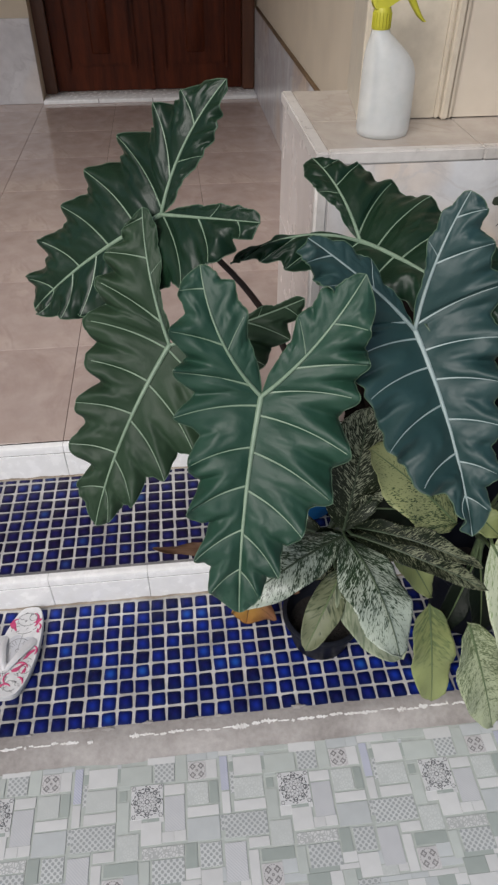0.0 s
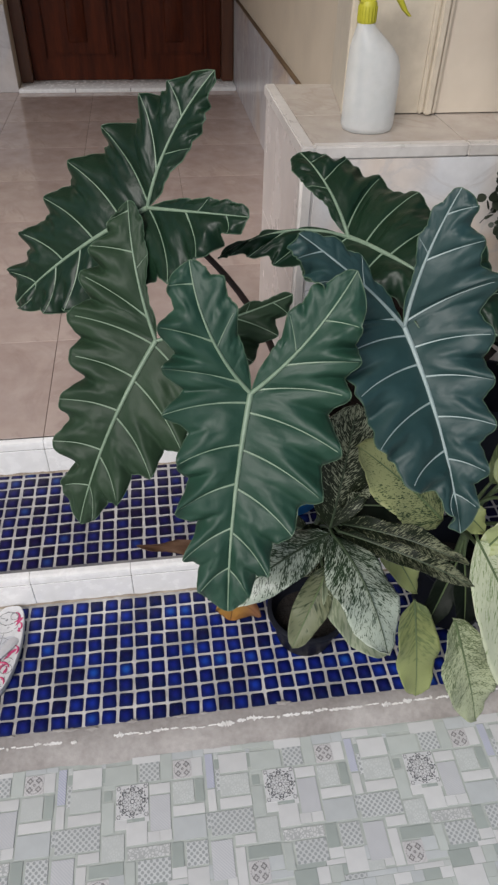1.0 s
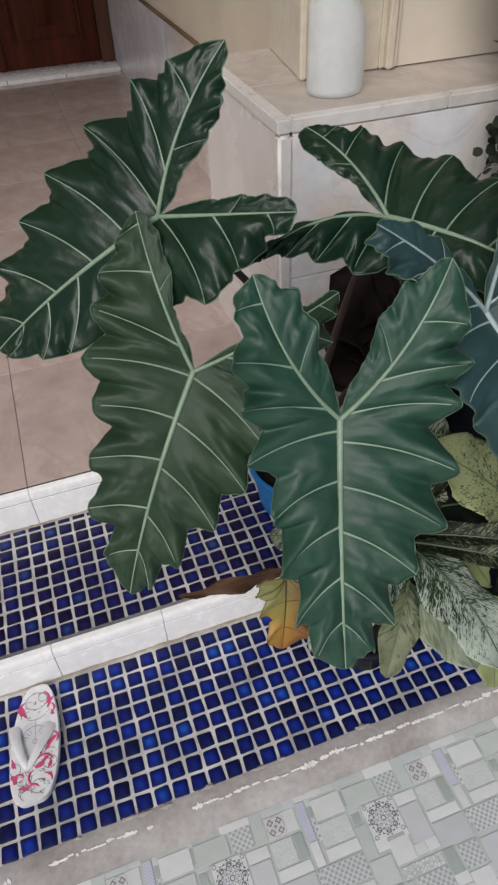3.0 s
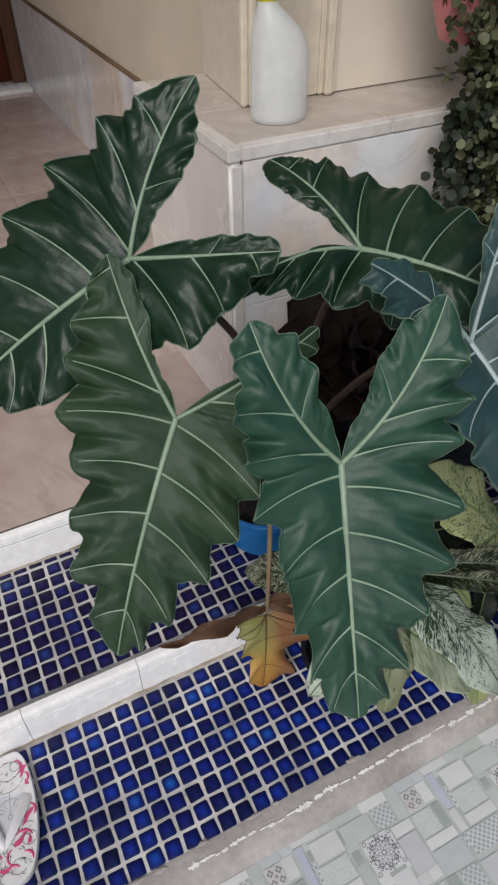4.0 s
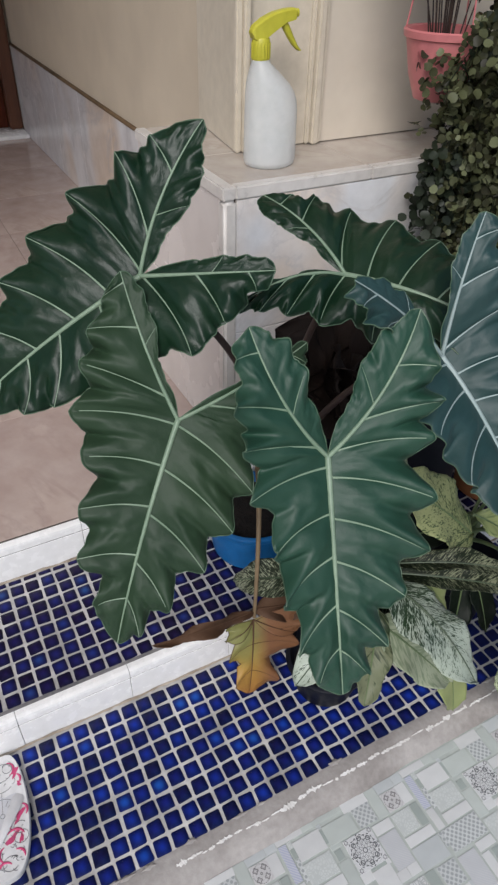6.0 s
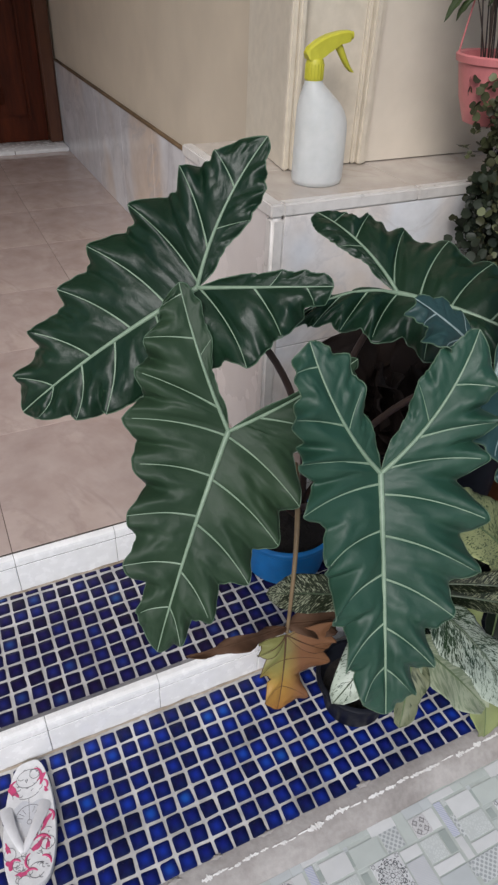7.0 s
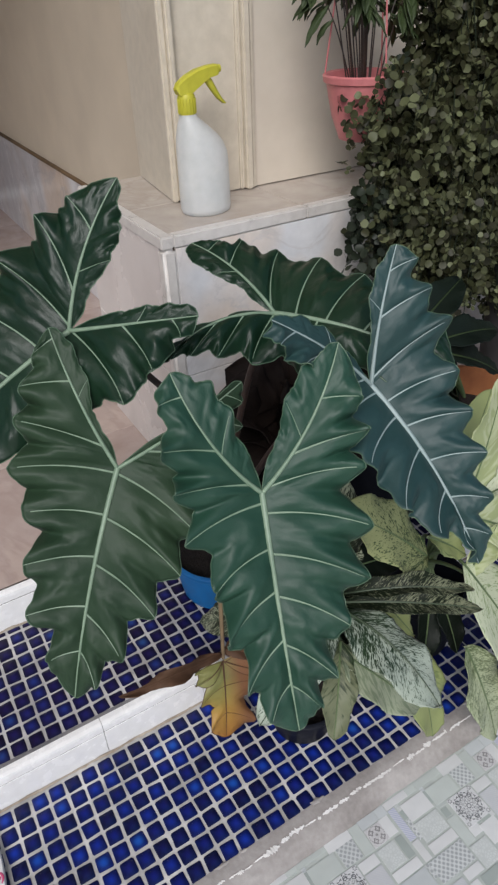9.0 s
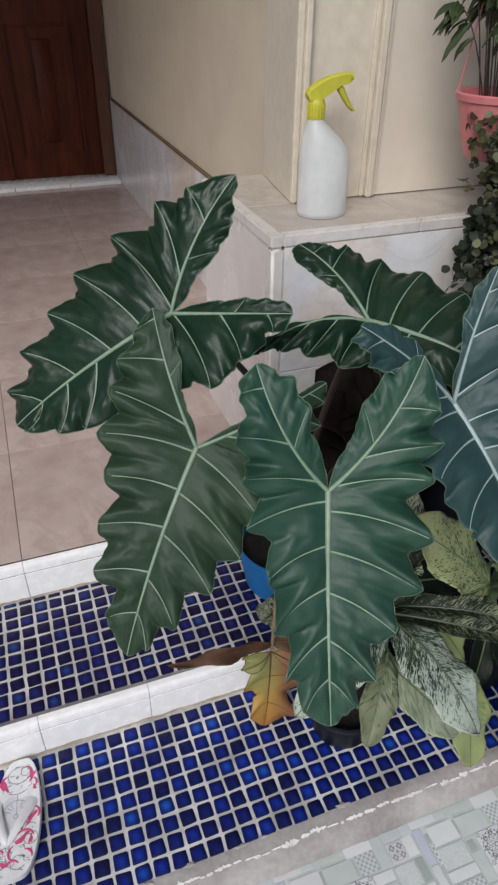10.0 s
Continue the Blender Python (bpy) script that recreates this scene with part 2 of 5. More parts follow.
M["dark_pot"] = plain("dark grey pot", (0.035, 0.033, 0.034), (0.07, 0.066, 0.066), 0.7, 50, 6, 0.3, 0.001)
# soil colour cut to near black, shade inside the pots included
M["soil"] = plain("potting soil darkened for shade", (0.005, 0.004, 0.0035), (0.014, 0.010, 0.008), 0.95, 90, 25, 1.0, 0.006)
M["bottle"] = plain("milky translucent plastic", (0.80, 0.84, 0.84), (0.86, 0.88, 0.88), 0.32, 40, 6, 0.04, 0.0004)
for node in M["bottle"].node_tree.nodes:
    if node.type == "BSDF_PRINCIPLED":
        node.inputs["Subsurface Weight"].default_value = 0.6
        node.inputs["Alpha"].default_value = 0.5
        node.inputs["Subsurface Radius"].default_value = (0.02, 0.02, 0.02)
        node.inputs["Roughness"].default_value = 0.5
M["yellow"] = plain("lime yellow plastic", (0.46, 0.43, 0.03), (0.56, 0.53, 0.05), 0.45, 50, 8, 0.05, 0.0004)
M["vein"] = plain("pale green leaf vein", (0.165, 0.245, 0.165), (0.275, 0.37, 0.265), 0.45, 120, 12, 0.15, 0.0005)
M["vein_blue"] = plain("pale blue-green leaf vein", (0.27, 0.36, 0.35), (0.38, 0.46, 0.45), 0.45, 120, 12, 0.15, 0.0005)
M["edge"] = plain("thin pale leaf margin", (0.05, 0.10, 0.06), (0.10, 0.16, 0.10), 0.5, 120, 12)
M["leaf_mid"] = leaf_mat("deep green leaf", (0.010, 0.047, 0.027), (0.018, 0.067, 0.040), 0.53, 0.54, mottled=0.10, pucker=0.35, crinkle=0.4)
M["leaf_olive"] = leaf_mat("olive green leaf", (0.017, 0.040, 0.020), (0.028, 0.056, 0.028), 0.52, 0.30, mottled=0.10, pucker=0.35, crinkle=0.4)
M["leaf_blue"] = leaf_mat("blue-green leaf", (0.008, 0.037, 0.034), (0.016, 0.054, 0.053), 0.55, 0.66, mottled=0.10, pucker=0.35, crinkle=0.5)
M["leaf_dark"] = leaf_mat("very dark green leaf", (0.004, 0.019, 0.009), (0.009, 0.030, 0.014), 0.38, 0.32, pucker=0.6, crinkle=0.9)
M["petiole"] = plain("red-brown leaf stalk", (0.024, 0.013, 0.010), (0.050, 0.026, 0.018), 0.5, 90, 14, 0.2, 0.0008)
M["petiole_green"] = plain("green leaf stalk", (0.07, 0.11, 0.05), (0.13, 0.18, 0.08), 0.45, 90, 14, 0.2, 0.0008)
M["dry"] = leaf_mat("dried brown leaf", (0.055, 0.028, 0.016), (0.13, 0.07, 0.04), 0.7, 0.3)
M["dry_dark"] = leaf_mat("brown-black leaf sheath", (0.008, 0.0055, 0.0045), (0.022, 0.013, 0.010), 0.75, 0.2)
M["dief_front"] = speckled("dark green leaf with silver flecks", (0.024, 0.050, 0.022), (0.45, 0.515, 0.42), 0.45, 25, (1.0, 2.2, 1), 0.28, 0.25, 0.5)
M["dief_dark"] = speckled("dark leaf with pale dots", (0.015, 0.024, 0.010), (0.36, 0.39, 0.27), 0.34, 19, (1.0, 2.4, 1), 0.45)
# near-black ground: the shade on the folded leaves is in the colour
M["dief_shade"] = speckled("faintly streaked leaf darkened for shade", (0.010, 0.016, 0.008), (0.20, 0.215, 0.135), 0.27, 27, (0.9, 3.0, 1), 0.45, 0.22, 0.12)
M["dief_yellow"] = speckled("yellow-green leaf with dark flecks", (0.03, 0.06, 0.02), (0.34, 0.37, 0.17), 0.66, 24, (1.2, 1.8, 1), 0.45)
M["dief_pale"] = speckled("pale green leaf", (0.11, 0.15, 0.065), (0.46, 0.51, 0.33), 0.58, 27, (1.0, 2.0, 1), 0.42)
M["dief_mid"] = speckled("dull green leaf", (0.024, 0.042, 0.017), (0.19, 0.21, 0.125), 0.26, 10, (1.0, 1.8, 1), 0.45, 0.40, 0.2, 0.22)
M["dief_under"] = speckled("grey-green leaf underside", (0.22, 0.27, 0.17), (0.36, 0.40, 0.28), 0.5, 9, (1.0, 2.4, 1), 0.5)
M["pale_leaf"] = speckled("cream and light green leaf", (0.22, 0.31, 0.13), (0.60, 0.65, 0.46), 0.80, 16, (1.0, 2.2, 1), 0.4)
M["lime_leaf"] = speckled("light green leaf", (0.14, 0.19, 0.08), (0.29, 0.335, 0.14), 0.36, 9, (1, 1.6, 1), 0.4, 0.5, 0.3, 0.15)
M["fresh_leaf"] = speckled("smooth fresh light green leaf", (0.38, 0.44, 0.21), (0.52, 0.57, 0.34), 0.6, 5, (1, 1.4, 1), 0.4, 0.1)
M["vine"], vn, vl, vbs = base_mat("small grey-green leaf", 0.5)
vg = vn.new("ShaderNodeNewGeometry")
vl.new(ramp(vn, vl, vg.outputs["Random Per Island"], [(0.0, (0.018, 0.017, 0.008)), (0.4, (0.045, 0.048, 0.021)), (0.75, (0.085, 0.094, 0.043)), (1.0, (0.14, 0.155, 0.080))]), vbs.inputs["Base Color"])
vbs.inputs["Specular IOR Level"].default_value = 0.25
M["vine_dark"] = leaf_mat("dark small leaf", (0.009, 0.014, 0.008), (0.022, 0.030, 0.017), 0.5, 0.3)
# dark leaf colour halved again, deep shade among the pots included
M["gloom_leaf"] = leaf_mat("green leaf darkened for deep shade", (0.004, 0.008, 0.005), (0.010, 0.016, 0.010), 0.5, 0.2)
M["top_leaf"] = leaf_mat("narrow dark green leaf", (0.022, 0.036, 0.012), (0.05, 0.075, 0.026), 0.5, 0.3)
M["foam"] = plain("grey-white slipper foam", (0.62, 0.62, 0.62), (0.76, 0.76, 0.76), 0.6, 60, 8, 0.2, 0.0006)
M["strap"] = plain("translucent grey strap", (0.64, 0.64, 0.65), (0.74, 0.74, 0.75), 0.35, 60, 8, 0.1, 0.0006)
M["pink_print"] = plain("pink print", (0.55, 0.05, 0.16), (0.66, 0.10, 0.24), 0.55, 60, 8)
M["print_red"] = plain("grey-brown floor print", (0.24, 0.235, 0.235), (0.34, 0.33, 0.33), 0.6, 60, 8)
M["print_ink"] = plain("grey floor print", (0.10, 0.105, 0.115), (0.19, 0.20, 0.21), 0.6, 60, 8)
M["ink"] = plain("grey print line", (0.10, 0.10, 0.11), (0.20, 0.20, 0.21), 0.6, 60, 8)


# ---- building helpers ----
def link_mesh(name, bm, material, smooth=True):
    me = bpy.data.meshes.new(name)
    bm.to_mesh(me)
    bm.free()
    if smooth:
        me.polygons.foreach_set("use_smooth", [True] * len(me.polygons))
        me.set_sharp_from_angle(angle=radians(48))
    if material:
        me.materials.append(material)
    return me


def part(name, bm, material, parent=None, label="", smooth=True):
    ob = new(name, link_mesh(name, bm, material, smooth))
    if parent:
        ob.parent = parent
    if label:
        tagged(ob, label)
    return ob


def empty(name, at=(0, 0, 0), label="", category="", group="", kind=""):
    ob = new(name)
    ob.empty_display_size = 0.05
    ob.location = at
    return tagged(ob, label, category, group, kind)


def settle(root):
    """Parts were built in world places: keep them there under a root that stands elsewhere."""
    m = Matrix.Translation(root.location).inverted()
    for c in root.children:
        c.matrix_parent_inverse = m


def box(x0, x1, y0, y1, z0, z1, bevel=0.0, seg=1):
    bm = bmesh.new()
    bmesh.ops.create_cube(bm, size=1, matrix=Matrix.LocRotScale(((x0 + x1) / 2, (y0 + y1) / 2, (z0 + z1) / 2), None, (x1 - x0, y1 - y0, z1 - z0)))
    if bevel:
        bmesh.ops.bevel(bm, geom=bm.edges[:], offset=bevel, segments=seg, affect="EDGES")
    return bm


def lathe(profile, seg=40, at=(0, 0, 0), squash=1.0):
    """Turned shape from (radius, height) pairs."""
    bm = bmesh.new()
    rings = []
    for r, z in profile:
        rings.append([bm.verts.new((at[0] + r * math.cos(2 * math.pi * k / seg), at[1] + squash * r * math.sin(2 * math.pi * k / seg), at[2] + z)) for k in range(seg)])
    for a, b in zip(rings, rings[1:]):
        for k in range(seg):
            bm.faces.new((a[k], a[(k + 1) % seg], b[(k + 1) % seg], b[k]))
    for ring, rev in ((rings[0], True), (rings[-1], False)):
        bm.faces.new(ring[::-1] if rev else ring)
    return bm


def tube(points, radii, seg=8, bm=None, closed_ends=True):
    bm = bm or bmesh.new()
    pts = [Vector(p) for p in points]
    rings = []
    side = None
    for i, p in enumerate(pts):
        t = (pts[min(i + 1, len(pts) - 1)] - pts[max(i - 1, 0)]).normalized()
        if side is None:
            side = t.orthogonal().normalized()
        side = (side - t * side.dot(t)).normalized()
        up = t.cross(side)
        r = radii[i] if hasattr(radii, "__len__") else radii
        rings.append([bm.verts.new(p + side * (r * math.cos(2 * math.pi * k / seg)) + up * (r * math.sin(2 * math.pi * k / seg))) for k in range(seg)])
    for a, b in zip(rings, rings[1:]):
        for k in range(seg):
            bm.faces.new((a[k], a[(k + 1) % seg], b[(k + 1) % seg], b[k]))
    if closed_ends:
        bm.faces.new(rings[0][::-1])
        bm.faces.new(rings[-1])
    return bm


def bez(a, c, b, t):
    return a * (1 - t) ** 2 + c * (2 * t * (1 - t)) + b * t ** 2


def bez_tube(a, c, b, r0, r1, n=14, seg=8, bm=None):
    a, c, b = Vector(a), Vector(c), Vector(b)
    return tube([bez(a, c, b, i / n) for i in range(n + 1)], [r0 + (r1 - r0) * i / n for i in range(n + 1)], seg, bm)


# ---- setting ----
P = 0.03024            # pitch of the mosaic
GAP = 0.0042
X0, X1 = -1.5, 2.2     # how far the steps reach

ground = tagged(part("ground", box(-300, 300, -300, 300, -0.2, -0.03), M["cement"]), "grey worn concrete ground around the house", "ground", kind="structure")

# patterned floor sheet in front of the steps, with its printed patches
floor_sheet = tagged(part("floor", box(-1.6, 2.4, -2.6, -0.30, -0.029, -0.02), plain("sage floor sheet", (0.46, 0.50, 0.47), (0.54, 0.58, 0.54), 0.42, 50, 5, 0.08, 0.0005)), "grey-green patchwork patterned floor covering", "floor", kind="structure")


def sheet_style(name, ground_c, ink_c, kind):
    """Printed patch: plain, dots, stripes, rings, lattice; printed in metres."""
    m, n, l, b = base_mat(name, 0.4)
    tc = n.new("ShaderNodeTexCoord")
    f = noise_tex(n, l, 30, 4)
    oi = n.new("ShaderNodeObjectInfo")
    g = mix(n, l, oi.outputs["Random"], ground_c, tuple(v * 0.86 for v in ground_c))
    g = mix(n, l, 0.25, g, ramp(n, l, f, [(0.3, tuple(v * 0.75 for v in ground_c)), (0.7, tuple(min(1, v * 1.1) for v in ground_c))]))
    fac = None
    if kind == "dots":
        v = n.new("ShaderNodeTexVoronoi")
        v.inputs["Scale"].default_value, v.inputs["Randomness"].default_value = 150, 0.0
        mp = n.new("ShaderNodeMapping")
        mp.inputs["Rotation"].default_value = (0, 0, radians(45))
        l.new(tc.outputs["Object"], mp.inputs[0])
        l.new(mp.outputs[0], v.inputs["Vector"])
        fac = ramp(n, l, v.outputs["Distance"], [(0.32, (0.85, 0.85, 0.85)), (0.42, (0, 0, 0))])
    elif kind == "stripes":
        w = n.new("ShaderNodeTexWave")
        w.inputs["Scale"].default_value = 130
        w.bands_direction = "DIAGONAL"
        l.new(tc.outputs["Object"], w.inputs["Vector"])
        fac = ramp(n, l, w.outputs["Fac"], [(0.45, (0, 0, 0)), (0.55, (0.7, 0.7, 0.7))])
    elif kind == "rings":
        w = n.new("ShaderNodeTexWave")
        w.wave_type, w.rings_direction = "RINGS", "Z"
        w.inputs["Scale"].default_value, w.inputs["Distortion"].default_value, w.inputs["Detail Scale"].default_value, w.inputs["Detail"].default_value = 70, 3.5, 3.0, 3
        l.new(tc.outputs["Object"], w.inputs["Vector"])
        fac = ramp(n, l, w.outputs["Fac"], [(0.4, (0.95, 0.95, 0.95)), (0.55, (0, 0, 0))])
    elif kind == "scroll":
        v = n.new("ShaderNodeTexVoronoi")
        v.feature = "DISTANCE_TO_EDGE"
        v.inputs["Scale"].default_value, v.inputs["Randomness"].default_value = 190, 0.9
        l.new(tc.outputs["Object"], v.inputs["Vector"])
        fac = ramp(n, l, v.outputs["Distance"], [(0.06, (0.9, 0.9, 0.9)), (0.16, (0, 0, 0))])
    elif kind == "lattice":
        v = n.new("ShaderNodeTexVoronoi")
        v.feature = "DISTANCE_TO_EDGE"
        v.inputs["Scale"].default_value, v.inputs["Randomness"].default_value = 105, 0.1
        l.new(tc.outputs["Object"], v.inputs["Vector"])
        fac = ramp(n, l, v.outputs["Distance"], [(0.05, (0.55, 0.55, 0.55)), (0.12, (0, 0, 0))])
    col = mix(n, l, fac, g, ink_c) if fac else g
    l.new(col, b.inputs["Base Color"])
    return m


STYLES = {
    "w": sheet_style("printed white patch", (0.735, 0.745, 0.735), (0, 0, 0), "plain"),
    "g": sheet_style("printed grey patch", (0.60, 0.635, 0.635), (0, 0, 0), "plain"),
    "s": sheet_style("printed sage patch", (0.575, 0.62, 0.585), (0, 0, 0), "plain"),
    "k": sheet_style("printed dark sage patch", (0.42, 0.47, 0.44), (0, 0, 0), "plain"),
    "d": sheet_style("printed dotted patch", (0.66, 0.68, 0.675), (0.33, 0.36, 0.36), "dots"),
    "b": sheet_style("printed striped patch", (0.64, 0.66, 0.72), (0.40, 0.43, 0.58), "stripes"),
    "h": sheet_style("printed hatched patch", (0.66, 0.67, 0.68), (0.54, 0.56, 0.58), "stripes"),
    "o": sheet_style("printed ornate band", (0.72, 0.73, 0.72), (0.44, 0.46, 0.45), "scroll"),
    "m": sheet_style("printed rosette patch", (0.78, 0.785, 0.785), (0.66, 0.67, 0.67), "rings"),
    "f": sheet_style("printed leafy patch", (0.65, 0.68, 0.66), (0.56, 0.59, 0.57), "scroll"),
    "r": sheet_style("printed reddish patch", (0.70, 0.695, 0.69), (0.58, 0.57, 0.57), "rings"),
}
# one repeat of the print, 0.25 m square: style, then x, y of the corner nearest the house and width, depth in mm
REPEAT = ("m -27 28 54 54|s -46 62 54 32|d 12 62 35 32|w 29 25 35 17|h 29 6 34 55|r 70 60 32 32|f 68 24 36 36|k 106 24 15 37|w 67 -15 53 16|g 66 -33 54 35"
          "|b 126 64 14 58|w 126 4 14 35|w -101 64 50 32|f -103 28 51 34|w -105 -9 54 17|d -123 -29 71 36|f -49 -47 36 38|w -10 -31 34 35|o -8 -70 68 17|k 62 -70 19 36"
          "|d 85 -72 35 35|s -11 -89 15 40|d 8 -89 52 34|w -86 -68 34 15|k -68 -87 54 18|w -88 -86 16 54|h -126 -72 35 56|r -70 -108 34 33|w 85 -110 34 34|k -47 22 13 16|s -50 4 20 48")
# fill what the list leaves open with small plain patches, on a 4 mm raster of one repeat
CELLS = 62
used = np.zeros((CELLS, CELLS), bool)
for word in REPEAT.split("|"):
    s, *v = word.split()
    u, w, a, d = (int(q) / 1000 * CELLS / 0.2507 for q in v)
    for i in range(round(u), round(u + a)):
        for j in range(round(w - d), round(w)):
            used[i % CELLS, j % CELLS] = True
rng = random.Random(17)
for i in range(CELLS):
    for j in range(CELLS):
        if used[i, j]:
            continue
        wi, wj = 1, 1
        lim_i, lim_j = rng.choice((5, 7, 9, 12)), rng.choice((4, 6, 9, 12))
        while wi < lim_i and i + wi < CELLS and not used[i + wi, j]:
            wi += 1
        while wj < lim_j and j + wj < CELLS and not used[i:i + wi, j + wj].any():
            wj += 1
        used[i:i + wi, j:j + wj] = True
        if wi > 1 and wj > 1:
            e = 250.7 / CELLS
            REPEAT += "|" + rng.choice("ggsswwkdkf") + f" {round(i * e)} {round((j + wj) * e)} {round(wi * e)} {round(wj * e)}"
patch_meshes = {}
rest = {}
for kx in range(-6, 8):
    for ky in range(-1, 6):
        for order, word in enumerate(REPEAT.split("|")):
            s, *v = word.split()
            lift = 0.00001 * (80 - order)
            u, w, a, d = (int(q) / 1000 for q in v)
            cx, cy = 0.441 + 0.2507 * kx + u + a / 2, -0.390 - 0.2507 * ky + w - d / 2 - 0.004 * kx
            if cy + d / 2 > -0.312 > cy - d / 2:
                d = -0.312 - (cy - d / 2)
                cy = -0.312 - d / 2
            if cy > -0.312 or d < 0.006:
                continue
            key = (s, round(a, 4), round(d, 4))
            if cy > -0.60 and -0.14 < cx < 1.0:
                if key not in patch_meshes:
                    patch_meshes[key] = link_mesh("patch", box(-a / 2 + 0.0003, a / 2 - 0.0003, -d / 2 + 0.0003, d / 2 - 0.0003, -0.0005, 0.0001), STYLES[s], False)
                ob = new("patch", patch_meshes[key])
                ob.location = (cx, cy, -0.0196 + lift)
                ob.parent = floor_sheet
                if s in "mr":
                    if "ring" + s not in patch_meshes:
                        bm = bmesh.new()
                        if s == "m":
                            rings = [(0, 0, r, amp, lobes, t, keep) for r, amp, lobes, t, keep in ((0.0035, 0.0, 8, 0.0014, 4), (0.008, 0.28, 8, 0.0011, 4), (0.0125, 0.16, 16, 0.0010, 3), (0.0152, 0.12, 16, 0.0010, 2), (0.0178, 0.14, 8, 0.0014, 4), (0.0212, 0.08, 16, 0.0012, 3), (0.0240, 0.07, 8, 0.0016, 2))]
                            # scallops towards the corners
                            rings += [(0.0195 * math.cos(o), 0.0195 * math.sin(o), 0.0034, 0.0, 6, 0.0011, 4) for o in [math.pi / 4 * i for i in range(8)]]
                            rings += [(u_ * 0.0225, v_ * 0.0225, 0.0028, 0.2, 6, 0.0009, 4) for u_ in (-1, 1) for v_ in (-1, 1)]
                        else:
                            rings = [(u_ * 0.0072, v_ * 0.0072, 0.0034, 0.25, 4, 0.0024, 4) for u_ in (-1, 1) for v_ in (-1, 1)] + [(0, 0, 0.0016, 0.0, 4, 0.0016, 4), (0, 0, 0.0135, 0.07, 4, 0.0010, 2)]
                        for ox, oy, r, amp, lobes, t, keep in rings:
                            sc = 1.0
                            ring = []
                            for q in range(97):
                                an = 2 * math.pi * q / 96
                                rr = sc * r * (1 + amp * math.cos(lobes * an))
                                ring.append([bm.verts.new((ox + (rr + e * t * sc) * math.cos(an), oy + (rr + e * t * sc) * math.sin(an), 0.0005)) for e in (-0.5, 0.5)])
                            for i, (p, q) in enumerate(zip(ring, ring[1:])):
                                if i % 4 < keep:
                                    bm.faces.new((p[0], p[1], q[1], q[0]))
                        patch_meshes["ring" + s] = link_mesh("rosette", bm, M["print_ink"] if s == "m" else M["print_red"], False)
                    rg = new("rosette", patch_meshes["ring" + s])
                    rg.location = (cx, cy, -0.0196 + lift)
                    rg.parent = floor_sheet
            elif -1.5 < cx - a / 2 and cx + a / 2 < 2.3:
                rest.setdefault(s, []).append((cx, cy, a, d, -0.0196 + lift))
for s, items in rest.items():
    verts, faces = [], []
    for cx, cy, a, d, z in items:
        k = len(verts)
        verts += [(cx - a / 2, cy - d / 2, z), (cx + a / 2, cy - d / 2, z), (cx + a / 2, cy + d / 2, z), (cx - a / 2, cy + d / 2, z)]
        faces.append((k, k + 1, k + 2, k + 3))
    me = bpy.data.meshes.new("patch_field")
    me.from_pydata(verts, [], faces)
    me.materials.append(STYLES[s])
    ob = tagged(new("patch_field", me), kind="stuff")
    ob.parent = floor_sheet

# lower step: grout bed, cement front edge with chipped paint
step_low = tagged(part("step_lower", box(X0, X1, -0.262, 0.0215, -0.06, -0.0012), M["grout"]), "low step paved with dark blue mosaic tiles", "step", kind="structure")
bm = bmesh.new()
rows = []
for k in range(221):
    x = X0 + (X1 - X0) * k / 220
    j = 0.004 * noise.noise((x * 9, 0.3, 0)) + 0.002 * noise.noise((x * 40, 1.3, 0))
    prof = [(-0.255, -0.0006), (-0.266 + j, 0.0004), (-0.288 + j, -0.002 + 0.4 * j), (-0.298 + 1.2 * j, -0.011), (-0.308 + 1.4 * j, -0.0180), (-0.322 + 1.5 * j, -0.0235)]
    rows.append([bm.verts.new((x, y, z)) for y, z in prof])
for a, b in zip(rows, rows[1:]):
    for i in range(5):
        bm.faces.new((a[i], b[i], b[i + 1], a[i + 1]))
part("cement_edge", bm, M["cement"], step_low, "rough grey cement edge of the step")
bm = bmesh.new()
rng = random.Random(5)
x = X0
while x < 1.3:
    wlen = rng.uniform(0.004, 0.034)
    if rng.random() < 0.42 + 1.0 * (noise.noise((x * 5, 9, 0)) + 0.45):
        y = -0.2785 + 0.004 * noise.noise((x * 14, 4, 0)) + rng.uniform(-0.002, 0.002)
        fat = rng.choice((0.0012, 0.0018, 0.0028, 0.0044))
        n_ = 13
        ends = [0.25 + 0.75 * abs(math.sin(math.pi * i / n_)) ** 0.5 for i in range(n_ + 1)]
        top = [bm.verts.new((x + wlen * i / n_, y + fat * ends[i] * rng.uniform(0.2, 1.5), 0.0008)) for i in range(n_ + 1)]
        bot = [bm.verts.new((x + wlen * i / n_, y - fat * ends[i] * rng.uniform(0.2, 1.5), -0.0004)) for i in range(n_ + 1)]
        for i in range(n_):
            bm.faces.new((top[i], bot[i], bot[i + 1], top[i + 1]))
    x += wlen * rng.uniform(0.7, 1.05) + rng.uniform(0.0005, 0.006)
part("paint_remnant", bm, M["chipped"], step_low, "chipped white paint left along the edge", False)

